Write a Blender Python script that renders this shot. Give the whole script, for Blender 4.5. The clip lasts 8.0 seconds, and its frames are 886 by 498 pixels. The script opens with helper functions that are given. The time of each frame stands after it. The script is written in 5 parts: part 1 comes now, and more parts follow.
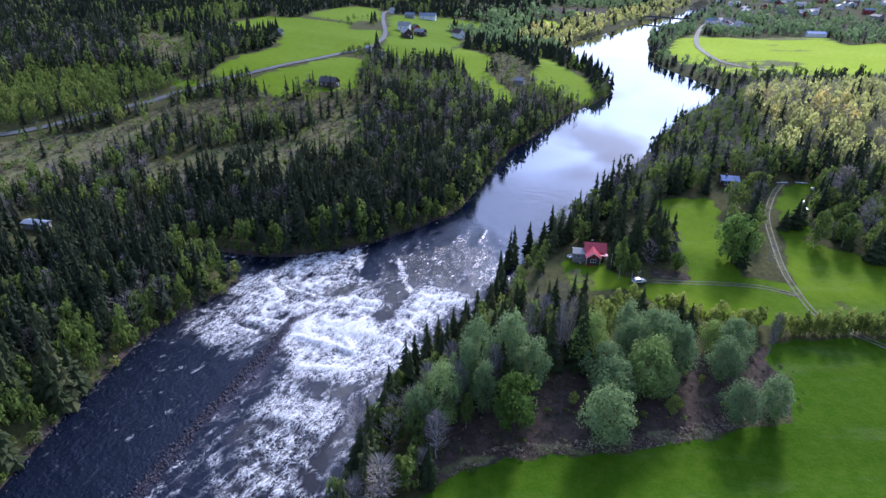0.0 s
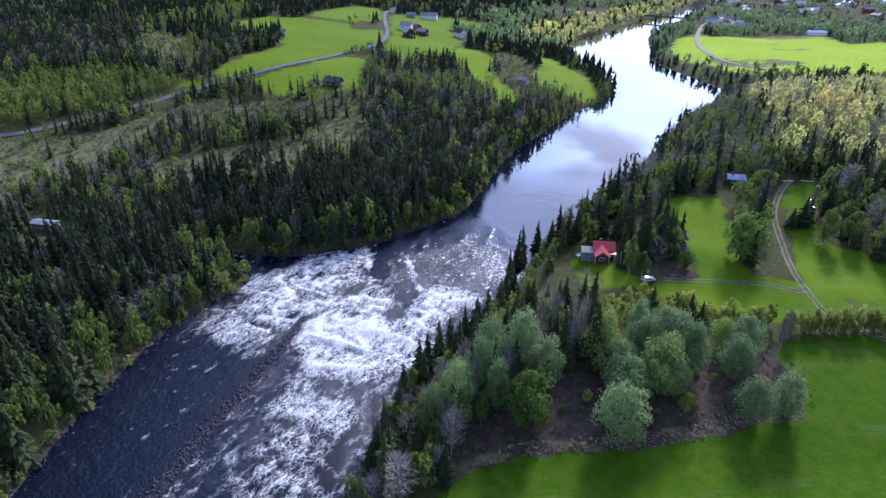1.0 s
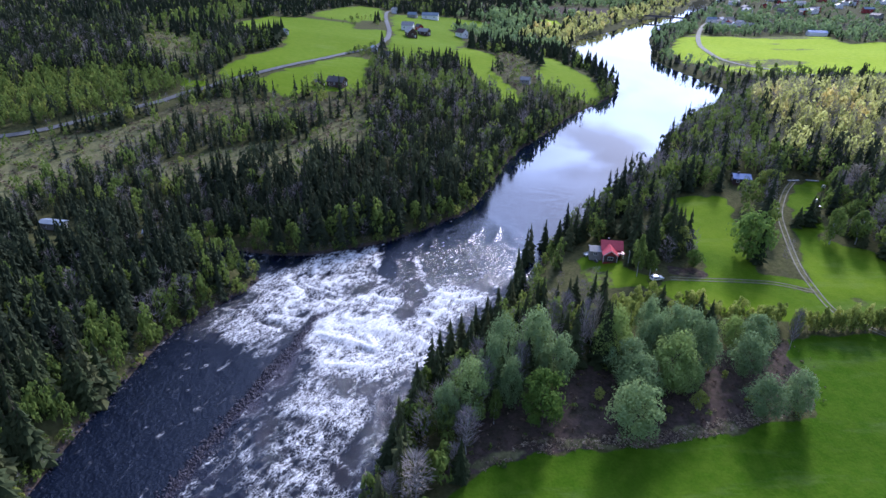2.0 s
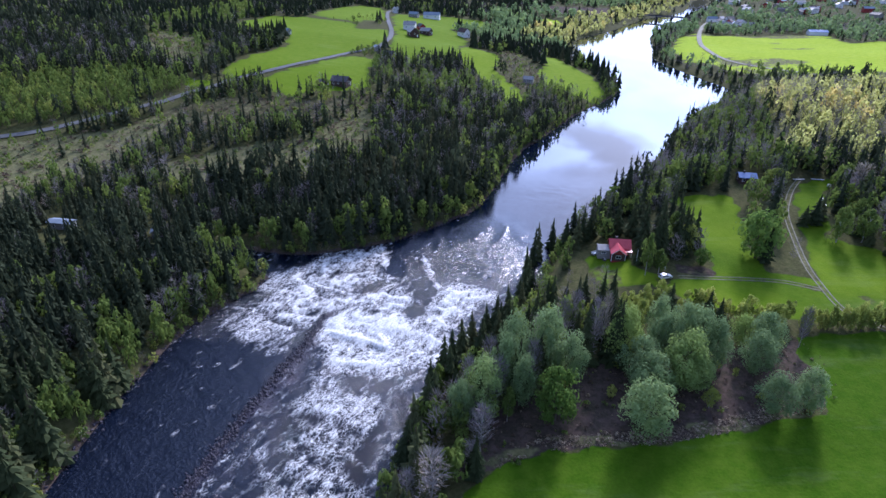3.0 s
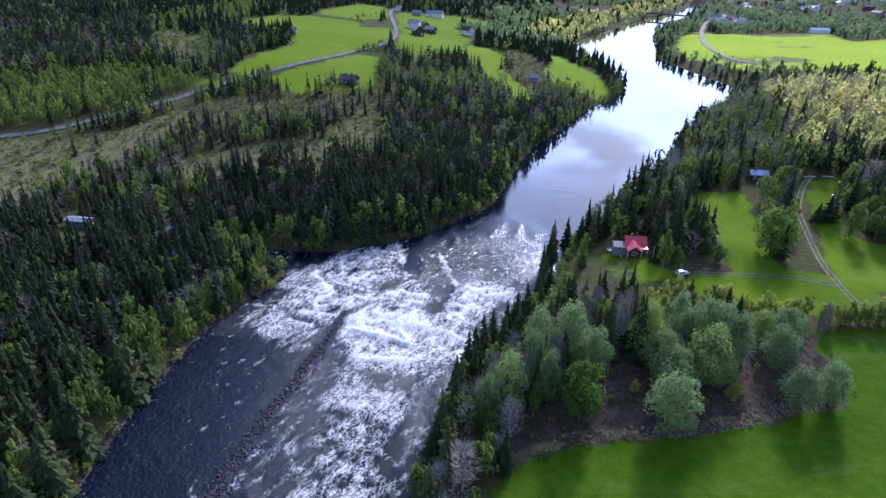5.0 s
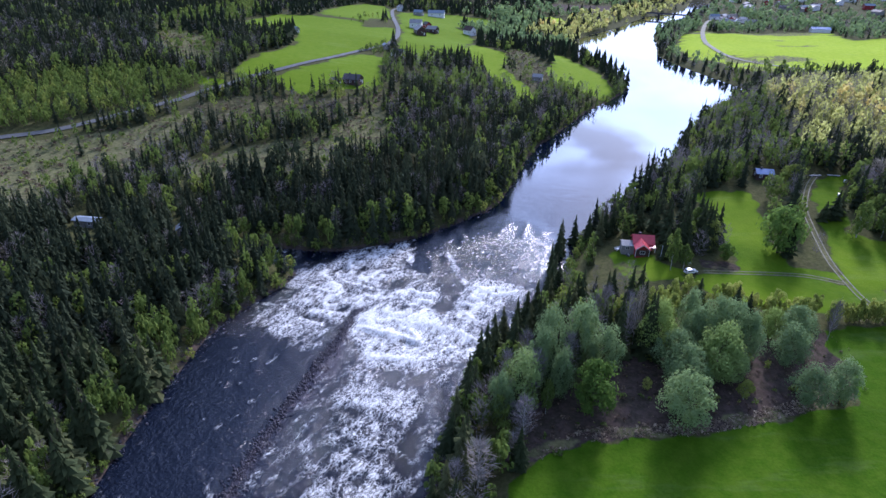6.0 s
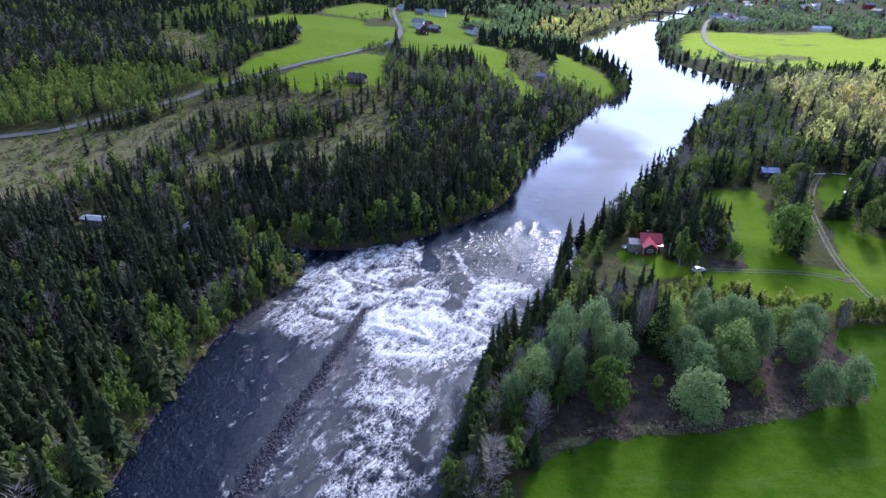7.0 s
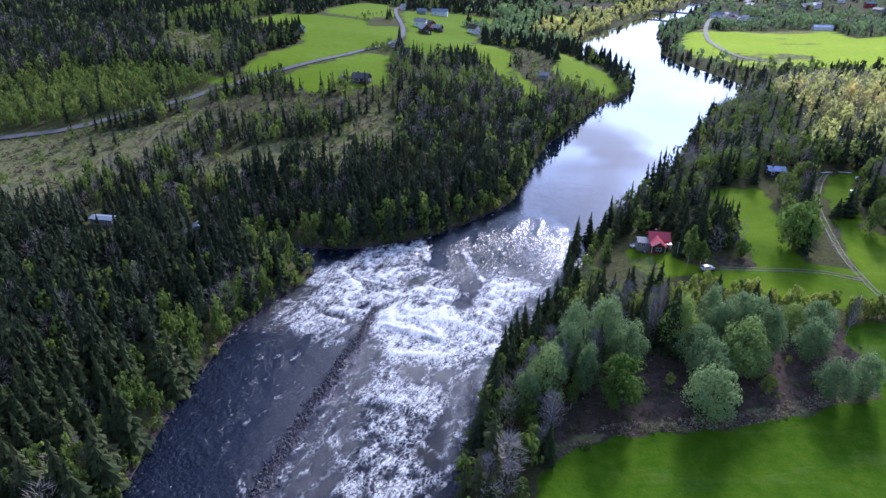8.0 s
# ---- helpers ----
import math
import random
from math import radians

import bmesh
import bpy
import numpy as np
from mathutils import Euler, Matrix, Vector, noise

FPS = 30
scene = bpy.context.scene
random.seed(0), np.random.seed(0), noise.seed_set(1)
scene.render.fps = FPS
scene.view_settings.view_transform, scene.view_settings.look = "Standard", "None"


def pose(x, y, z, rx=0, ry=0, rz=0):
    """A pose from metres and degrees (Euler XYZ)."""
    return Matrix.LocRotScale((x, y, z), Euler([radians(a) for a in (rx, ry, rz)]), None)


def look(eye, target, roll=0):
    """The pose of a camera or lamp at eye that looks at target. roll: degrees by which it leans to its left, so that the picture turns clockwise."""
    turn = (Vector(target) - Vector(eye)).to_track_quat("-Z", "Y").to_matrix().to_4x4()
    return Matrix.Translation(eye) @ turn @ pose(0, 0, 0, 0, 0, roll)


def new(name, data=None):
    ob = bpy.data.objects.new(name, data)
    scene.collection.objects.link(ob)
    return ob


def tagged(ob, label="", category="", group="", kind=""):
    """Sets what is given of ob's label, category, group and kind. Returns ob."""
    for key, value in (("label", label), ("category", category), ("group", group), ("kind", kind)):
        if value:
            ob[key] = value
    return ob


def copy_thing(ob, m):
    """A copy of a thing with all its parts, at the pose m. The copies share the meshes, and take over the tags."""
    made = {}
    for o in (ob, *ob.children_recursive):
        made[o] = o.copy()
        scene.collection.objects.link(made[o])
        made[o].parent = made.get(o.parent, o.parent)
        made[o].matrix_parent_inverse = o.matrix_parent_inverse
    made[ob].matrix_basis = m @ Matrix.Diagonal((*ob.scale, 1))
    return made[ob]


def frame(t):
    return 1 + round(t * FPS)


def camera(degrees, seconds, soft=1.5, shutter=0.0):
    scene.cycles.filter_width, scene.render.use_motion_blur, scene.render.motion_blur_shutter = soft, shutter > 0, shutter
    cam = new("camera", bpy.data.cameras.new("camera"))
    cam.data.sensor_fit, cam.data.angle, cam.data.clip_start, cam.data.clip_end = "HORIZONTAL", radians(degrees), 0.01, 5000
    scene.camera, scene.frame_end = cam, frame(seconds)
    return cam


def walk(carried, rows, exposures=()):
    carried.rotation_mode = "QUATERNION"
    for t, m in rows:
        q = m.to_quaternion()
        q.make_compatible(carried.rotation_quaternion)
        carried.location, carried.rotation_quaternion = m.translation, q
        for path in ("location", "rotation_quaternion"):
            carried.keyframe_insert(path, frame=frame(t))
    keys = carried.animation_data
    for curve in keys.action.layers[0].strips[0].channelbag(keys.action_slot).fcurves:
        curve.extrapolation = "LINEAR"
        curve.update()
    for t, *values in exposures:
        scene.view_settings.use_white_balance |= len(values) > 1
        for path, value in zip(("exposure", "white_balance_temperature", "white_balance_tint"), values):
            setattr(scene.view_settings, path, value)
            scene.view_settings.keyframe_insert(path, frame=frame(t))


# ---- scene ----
cam = camera(74.5, 8.0)
PATH = [
    (0, (0.609, 1.422, 95.189), (0.621, 3.21, 94.293), 1.0),
    (0.5, (-1.079, 1.146, 95.172), (-1.065, 2.934, 94.277), 1.0),
    (1, (-2.728, 0.839, 95.158), (-2.713, 2.627, 94.261), 0.9),
    (1.5, (-4.327, 0.515, 95.172), (-4.31, 2.303, 94.275), 0.9),
    (3, (-9.125, -0.489, 95.186), (-9.103, 1.298, 94.288), 0.9),
    (3.5, (-10.667, -0.815, 95.203), (-10.643, 0.971, 94.303), 0.9),
    (4, (-12.206, -1.134, 95.216), (-12.181, 0.652, 94.316), 0.9),
    (4.5, (-13.769, -1.41, 95.213), (-13.743, 0.375, 94.312), 0.9),
    (6, (-18.4, -2.33, 95.19), (-18.371, -0.545, 94.287), 0.8),
    (6.5, (-19.948, -2.537, 95.189), (-19.917, -0.753, 94.285), 0.8),
    (7, (-21.468, -2.821, 95.175), (-21.436, -1.038, 94.27), 0.8),
    (7.5, (-22.951, -3.164, 95.185), (-22.919, -1.381, 94.28), 0.8),
    (8, (-24.51, -3.469, 95.196), (-24.478, -1.687, 94.29), 0.7),
]
walk(cam, [(t, look(eye, target, roll)) for t, eye, target, roll in PATH],
     exposures=[(0, 0.81, 5570, 26), (8, 0.79, 5570, 26)])

# ---- world, sun ----
SUN_UP, SUN_WAY = radians(31), (0.44, 0.90)
to_sun = Vector((SUN_WAY[0] * math.cos(SUN_UP), SUN_WAY[1] * math.cos(SUN_UP), math.sin(SUN_UP))).normalized()
world = bpy.data.worlds.new("world")
scene.world = world
world.use_nodes = True


def graph(tree):
    """Shortcuts for a node tree: add a node with its settings and inputs, wire two sockets."""
    tree.nodes.clear()

    def add(kind, inputs=(), operation="", data_type="", interpolation_type="", attribute_name=""):
        node = tree.nodes.new("ShaderNode" + kind)
        if operation:
            node.operation = operation
        if data_type:
            node.data_type = data_type
        if interpolation_type:
            node.interpolation_type = interpolation_type
        if attribute_name:
            node.attribute_name = attribute_name
        for key, value in dict(inputs).items():
            if isinstance(value, bpy.types.NodeSocket):
                tree.links.new(value, node.inputs[key])
            else:
                node.inputs[key].default_value = value
        return node
    return add


def build_sky():
    add = graph(world.node_tree)
    sky = add("TexSky")
    sky.sky_type, sky.sun_disc, sky.sun_elevation, sky.sun_rotation = "NISHITA", False, SUN_UP, math.atan2(to_sun.x, to_sun.y)
    sky.air_density, sky.dust_density, sky.ozone_density = 1.0, 0.6, 2.5
    dim = add("VectorMath", {0: sky.outputs[0], "Scale": 0.15}, operation="SCALE")
    way = add("TexCoord").outputs["Generated"]
    split = add("SeparateXYZ", {0: way})
    up = add("Math", {0: split.outputs[2], 1: 0.10}, operation="ADD")
    up = add("Math", {0: up.outputs[0], 1: 0.06}, operation="MAXIMUM")
    px = add("Math", {0: split.outputs[0], 1: up.outputs[0]}, operation="DIVIDE")
    py = add("Math", {0: split.outputs[1], 1: up.outputs[0]}, operation="DIVIDE")
    flat = add("CombineXYZ", {0: px.outputs[0], 1: py.outputs[0], 2: 0.0})
    puffs = add("TexNoise", {"Vector": flat.outputs[0], "Scale": 1.15, "Detail": 6.0, "Roughness": 0.55, "Distortion": 0.3})
    cover = add("MapRange", {0: puffs.outputs[0], 1: 0.42, 2: 0.53, 3: 0.0, 4: 1.0}, interpolation_type="SMOOTHSTEP")
    dense = add("MapRange", {0: puffs.outputs[0], 1: 0.45, 2: 0.75, 3: 1.10, 4: 0.80})
    near = add("VectorMath", {0: way, 1: to_sun}, operation="DOT_PRODUCT")
    near = add("Math", {0: near.outputs["Value"], 1: 0.0}, operation="MAXIMUM")
    glow = add("Math", {0: near.outputs[0], 1: 14.0}, operation="POWER")
    glow = add("Math", {0: glow.outputs[0], 1: CLOUD_GLOW, 2: CLOUD_BASE}, operation="MULTIPLY_ADD")
    glow = add("Math", {0: glow.outputs[0], 1: dense.outputs[0]}, operation="MULTIPLY")
    cloud = add("VectorMath", {0: (0.72, 0.90, 1.26), "Scale": glow.outputs[0]}, operation="SCALE")
    mix = add("Mix", {0: cover.outputs[0], 6: dim.outputs[0], 7: cloud.outputs[0]}, data_type="RGBA")
    back = add("Background", {0: mix.outputs[2], 1: 1.0})
    world.node_tree.links.new(back.outputs[0], add("OutputWorld").inputs[0])


CLOUD_BASE, CLOUD_GLOW = 0.32, 5.4
build_sky()
lamp = bpy.data.lights.new("sun", "SUN")
lamp.energy, lamp.angle, lamp.color = 3.1, radians(10.0), (1.0, 0.95, 0.86)
sun = new("sun", lamp)
sun.matrix_world = look(to_sun * 900, (0, 0, 0))

# ---- plan of the valley ----
LEFT_BANK = [(-120, -900), (-104, -250), (-92, 0), (-87, 60), (-85, 92), (-84, 108), (-82, 122), (-79, 137), (-72, 150),
             (-65, 162), (-67, 171), (-86, 180), (-84, 188), (-67, 184), (-53, 183), (-40, 188), (-28, 193), (-16, 202),
             (-5, 213), (6, 224), (15, 245), (25, 276), (38, 310), (65, 358), (86, 396), (115, 437), (138, 480), (146, 530),
             (134, 590), (132, 648), (147, 714), (183, 824), (259, 937), (374, 1139), (489, 1282), (633, 1614), (900, 2200)]
RIGHT_BANK = [(-30, -900), (-26, -250), (-22, 0), (-21, 60), (-19, 82), (-15, 95), (-8.5, 108), (3.5, 128), (15, 147), (23, 164),
              (30, 180), (38, 198), (54, 218), (74, 242), (92, 264), (104, 288), (129, 330), (163, 377), (198, 426), (222, 442),
              (236, 468), (232, 492), (224, 556), (221, 610), (224, 660), (252, 740), (279, 837), (332, 948), (375, 995),
              (447, 1151), (540, 1291), (690, 1627), (960, 2200)]


def smooth_line(points, step=4.0):
    """A Catmull-Rom curve through the points, sampled about every step metres."""
    p = np.array([points[0], *points, points[-1]], float)
    out = []
    for i in range(1, len(p) - 2):
        n = max(2, int(np.linalg.norm(p[i + 1] - p[i]) / step))
        u = np.linspace(0, 1, n, endpoint=False)[:, None]
        out.append(0.5 * (2 * p[i] + (p[i + 1] - p[i - 1]) * u + (2 * p[i - 1] - 5 * p[i] + 4 * p[i + 1] - p[i + 2]) * u ** 2
                          + (3 * p[i] - p[i - 1] - 3 * p[i + 1] + p[i + 2]) * u ** 3))
    return np.vstack(out + [p[-1:]])


def inside(poly, x, y):
    """Which of the points lie in the polygon."""
    q = np.asarray(poly, float)
    hit = np.zeros(np.shape(x), bool)
    for (ax, ay), (bx, by) in zip(q, np.roll(q, -1, 0)):
        if ay != by:
            hit ^= ((ay > y) != (by > y)) & (x < (bx - ax) * (y - ay) / (by - ay) + ax)
    return hit


def line_distance(line, x, y):
    """The distance of the points from a polyline."""
    q = np.asarray(line, float)
    best = np.full(np.shape(x), 1e9)
    for (ax, ay), (bx, by) in zip(q[:-1], q[1:]):
        ex, ey = bx - ax, by - ay
        u = np.clip(((x - ax) * ex + (y - ay) * ey) / (ex * ex + ey * ey + 1e-9), 0, 1)
        best = np.minimum(best, (x - ax - u * ex) ** 2 + (y - ay - u * ey) ** 2)
    return np.sqrt(best)


def edge(poly, x, y):
    """Signed distance from a polygon's edge: positive inside."""
    q = list(map(tuple, poly))
    return np.where(inside(q, x, y), 1, -1) * line_distance(q + q[:1], x, y)


def ramp(v, a, b):
    u = np.clip((v - a) / (b - a), 0, 1)
    return u * u * (3 - 2 * u)


def hash2(ix, iy, seed):
    h = (ix.astype(np.int64) * 374761393 + iy.astype(np.int64) * 668265263 + seed * 974711) & 0x7FFFFFFF
    h = ((h ^ (h >> 13)) * 1274126177) & 0x7FFFFFFF
    return ((h ^ (h >> 16)) & 0xFFFF) / 65535.0


def value_noise(x, y, size, seed=0):
    """Smooth noise from 0 to 1 with hills of the given size."""
    x, y = np.asarray(x, float) / size, np.asarray(y, float) / size
    ix, iy = np.floor(x), np.floor(y)
    u, v = x - ix, y - iy
    u, v = u * u * (3 - 2 * u), v * v * (3 - 2 * v)
    a, b = hash2(ix, iy, seed), hash2(ix + 1, iy, seed)
    c, d = hash2(ix, iy + 1, seed), hash2(ix + 1, iy + 1, seed)
    return a + (b - a) * u + (c - a) * v + (a - b - c + d) * u * v


LEFT_CURVE, RIGHT_CURVE = smooth_line(LEFT_BANK, 5), smooth_line(RIGHT_BANK, 5)
RIVER = np.vstack([LEFT_CURVE, RIGHT_CURVE[::-1]])
LEFT_LAND = np.vstack([LEFT_CURVE, [(900, 6000), (-6000, 6000), (-6000, -900)]])
RIGHT_RISE = ((-400, 50, 88, 100, 120, 150, 180, 228, 270, 320, 360, 420, 480, 600, 900, 2000),
              (0.5, 0.8, 1.4, 3.0, 4.5, 6.2, 7.6, 11.5, 16, 24, 22, 10, 4.0, 4.0, 6, 40))


def land(x, y):
    """Ground height, distance from the river (negative in it) and whether a point is on the left bank."""
    x, y = np.asarray(x, float), np.asarray(y, float)
    left = inside(LEFT_LAND, x, y)
    wet = inside(RIVER, x, y)
    d = np.where(left, line_distance(LEFT_CURVE, x, y), line_distance(RIGHT_CURVE, x, y))
    d = np.where(wet, -np.minimum(line_distance(LEFT_CURVE, x, y), line_distance(RIGHT_CURVE, x, y)), d)
    run = np.maximum(d, 0)
    slope = 0.02 + 0.16 * ramp(y, 200, 450)
    rise_l = 48 * (1 - np.exp(-(slope * run) / 48)) + 2.3 * ramp(run, 0, 7)
    rise_r = np.interp(y, *RIGHT_RISE) * (0.25 * ramp(run, 0, 8) + 0.75 * ramp(run, 4, 38)) + 0.8 * ramp(run, 0, 4)
    roll = (value_noise(x, y, 60, 3) - 0.5) * 3.0 * ramp(run, 10, 60) * ramp(y, 150, 350) + (value_noise(x, y, 220, 4) - 0.5) * 10 * ramp(run, 60, 300) * ramp(y, 250, 700)
    far = 60 * ramp(np.hypot(x, y), 1500, 3500)
    h = np.where(left, rise_l, rise_r) + roll + far + 0.15
    bed = -0.3 - 1.6 * ramp(-d, 0, 6)
    return np.where(wet, bed, h), d, left


# ---- materials ----
def material(name):
    m = bpy.data.materials.new(name)
    m.use_nodes = True
    return m, graph(m.node_tree)


def finish(m, add, shader):
    m.node_tree.links.new(shader.outputs[0], add("OutputMaterial").inputs[0])
    return m


def blend(add, factor, a, b):
    return add("Mix", {0: factor, 6: a, 7: b}, data_type="RGBA").outputs[2]


def rgb(r, g, b):
    return (r, g, b, 1.0)


def mottled(name, dark, light, size=1.0, rough=0.85, bump=0.3, metal=0.0, fine=9.0):
    """A matt surface with stains of the given size in metres and a finer grain."""
    m, add = material(name)
    at = add("TexCoord").outputs["Object"]
    big = add("TexNoise", {"Vector": at, "Scale": 1.0 / size, "Detail": 4.0, "Roughness": 0.6})
    small = add("TexNoise", {"Vector": at, "Scale": fine / size, "Detail": 5.0, "Roughness": 0.65})
    mixv = add("Math", {0: big.outputs[0], 1: 0.6, 2: 0.0}, operation="MULTIPLY_ADD")
    mixv = add("Math", {0: small.outputs[0], 1: 0.4, 2: mixv.outputs[0]}, operation="MULTIPLY_ADD")
    f = add("MapRange", {0: mixv.outputs[0], 1: 0.33, 2: 0.67})
    relief = add("Bump", {"Strength": bump, "Distance": 0.05 * size, "Height": small.outputs[0]})
    return finish(m, add, add("BsdfPrincipled", {"Base Color": blend(add, f.outputs[0], rgb(*dark), rgb(*light)),
                                                 "Roughness": rough, "Metallic": metal, "Normal": relief.outputs[0]}))


def foliage(name, dark, light, warm, single, through_light=0.42):
    """Leaves or needles: three hues mixed per tree, and a finer change from clump to clump; some light passes through."""
    m, add = material(name)
    tint = add("ObjectInfo").outputs["Random"] if single else add("Attribute", attribute_name="tint").outputs["Fac"]
    bit = add("NewGeometry").outputs["Random Per Island"]
    at = add("NewGeometry").outputs["Position"]
    patch = add("TexNoise", {"Vector": at, "Scale": 0.8, "Detail": 3.0})
    v = add("Math", {0: tint, 1: 0.65, 2: 0.0}, operation="MULTIPLY_ADD")
    v = add("Math", {0: bit, 1: 0.10, 2: v.outputs[0]}, operation="MULTIPLY_ADD")
    v = add("Math", {0: patch.outputs[0], 1: 0.30, 2: v.outputs[0]}, operation="MULTIPLY_ADD")
    f = add("MapRange", {0: v.outputs[0], 1: 0.12, 2: 0.88})
    w = add("MapRange", {0: tint, 1: 0.72, 2: 1.0})
    c = blend(add, w.outputs[0], blend(add, f.outputs[0], rgb(*dark), rgb(*light)), rgb(*warm))
    face = add("BsdfPrincipled", {"Base Color": c, "Roughness": 0.85, "Specular IOR Level": 0.06})
    back = add("BsdfTranslucent", {0: c})
    return finish(m, add, add("MixShader", {0: through_light, 1: face.outputs[0], 2: back.outputs[0]}))


NEEDLES = ((0.027, 0.038, 0.022), (0.060, 0.075, 0.038), (0.112, 0.106, 0.056))
SALLOW = ((0.14, 0.215, 0.095), (0.27, 0.37, 0.155), (0.25, 0.34, 0.09))
SPRING = ((0.095, 0.145, 0.036), (0.195, 0.260, 0.058), (0.30, 0.33, 0.075))
TWIGS = ((0.145, 0.128, 0.130), (0.27, 0.245, 0.245), (0.33, 0.28, 0.20))
# Budding birch colours, raised to stand in for backlit haze on the hill.
HAZY_BUDS = ((0.29, 0.32, 0.10), (0.49, 0.50, 0.17), (0.60, 0.47, 0.17))
HEDGE_LEAF = ((0.17, 0.22, 0.05), (0.32, 0.37, 0.085), (0.40, 0.42, 0.11))

# Needle colours lightened to offset the self-shading of the detailed crowns.
LIT_NEEDLES = ((0.038, 0.054, 0.025), (0.082, 0.103, 0.043), (0.112, 0.120, 0.052))
mat_needles, mat_needles_far = foliage("spruce needles", *LIT_NEEDLES, True, 0.4), foliage("spruce wood", *NEEDLES, False, 0.3)
mat_sallow, mat_sallow_far = foliage("grey-green leaves", *SALLOW, True), foliage("grey-green wood", *SALLOW, False)
mat_spring, mat_spring_far = foliage("spring leaves", *SPRING, True), foliage("spring wood", *SPRING, False)
mat_fresh = foliage("fresh leaves", (0.088, 0.155, 0.032), (0.155, 0.245, 0.055), (0.185, 0.25, 0.06), True, 0.5)
mat_hedge = foliage("hedge leaves", *HEDGE_LEAF, True, 0.5)
mat_hazy_buds_far = foliage("budding wood", *HAZY_BUDS, False, 0.75)
mat_twigs, mat_twigs_far = foliage("bare twigs", *TWIGS, True, 0.0), foliage("bare wood", (0.155, 0.135, 0.135), (0.275, 0.245, 0.24), (0.36, 0.29, 0.19), False, 0.15)
WITHERED = ((0.085, 0.060, 0.045), (0.19, 0.145, 0.10), (0.30, 0.24, 0.16))
STRAW = ((0.19, 0.145, 0.105), (0.35, 0.285, 0.205), (0.43, 0.36, 0.26))
mat_straw = foliage("pale straw", *STRAW, False, 0.25)
mat_withered = foliage("withered grass", *WITHERED, False, 0.2)
mat_bark = mottled("spruce bark", (0.045, 0.032, 0.025), (0.11, 0.08, 0.06), 0.3)
mat_birch_bark = mottled("birch bark", (0.16, 0.15, 0.14), (0.55, 0.53, 0.50), 0.35)


def ground_material():
    """Forest floor, lush meadow, pale dry grass and bare earth, each where the plan has it, with ragged borders."""
    m, add = material("ground")
    at = add("NewGeometry").outputs["Position"]
    zone = add("SeparateColor", {0: add("Attribute", attribute_name="zone").outputs["Color"]})

    def speck(size, detail=5.0, rough=0.6, stretch=None):
        v = at
        if stretch:
            v = add("Mapping", {"Vector": at, "Rotation": (0, 0, stretch[2]), "Scale": (stretch[0], stretch[1], 1)}).outputs[0]
        return add("TexNoise", {"Vector": v, "Scale": 1.0 / size, "Detail": detail, "Roughness": rough}).outputs[0]

    rag = add("Math", {0: speck(2.5), 1: 0.5}, operation="SUBTRACT").outputs[0]

    def border(channel):
        v = add("Math", {0: rag, 1: 0.9, 2: zone.outputs[channel]}, operation="MULTIPLY_ADD")
        return add("MapRange", {0: v.outputs[0], 1: 0.40, 2: 0.60}).outputs[0]

    def two(a, b, size, lo=0.38, hi=0.62, stretch=None):
        f = add("MapRange", {0: speck(size, stretch=stretch), 1: lo, 2: hi}).outputs[0]
        return blend(add, f, rgb(*a), rgb(*b))

    floor = blend(add, speck(6.0), two((0.030, 0.035, 0.014), (0.085, 0.075, 0.040), 0.9), two((0.05, 0.055, 0.018), (0.095, 0.10, 0.035), 2.0))
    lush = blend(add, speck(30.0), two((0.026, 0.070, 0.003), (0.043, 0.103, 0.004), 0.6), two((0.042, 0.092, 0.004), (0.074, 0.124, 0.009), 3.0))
    yellow_green = blend(add, speck(40.0), two((0.18, 0.29, 0.010), (0.26, 0.36, 0.014), 0.9), two((0.26, 0.36, 0.012), (0.36, 0.43, 0.035), 5.0))
    # Grass runs from deep green to a brighter yellow-green, weighted field by field.
    lush = blend(add, add("Attribute", attribute_name="yellow_green").outputs["Fac"], lush, yellow_green)
    pale = add("MapRange", {0: speck(14.0, 6.0, 0.7, (0.35, 1.6, -0.12)), 1: 0.54, 2: 0.74}).outputs[0]
    pale = add("Math", {0: pale, 1: 0.13}, operation="MULTIPLY").outputs[0]
    lush = blend(add, pale, lush, rgb(0.30, 0.31, 0.17))
    dry = blend(add, speck(9.0), two((0.088, 0.082, 0.042), (0.19, 0.170, 0.090), 1.2), two((0.065, 0.078, 0.028), (0.15, 0.155, 0.068), 3.0))
    bare = blend(add, speck(5.0), two((0.036, 0.026, 0.023), (0.080, 0.058, 0.050), 0.7), two((0.034, 0.038, 0.018), (0.105, 0.076, 0.062), 1.6))
    c = blend(add, border(2), floor, bare)
    c = blend(add, border(1), c, dry)
    c = blend(add, border(0), c, lush)
    relief = add("Bump", {"Strength": 0.6, "Distance": 0.25, "Height": speck(0.8)})
    return finish(m, add, add("BsdfPrincipled", {"Base Color": c, "Roughness": 1.0, "Specular IOR Level": 0.03, "Normal": relief.outputs[0]}))


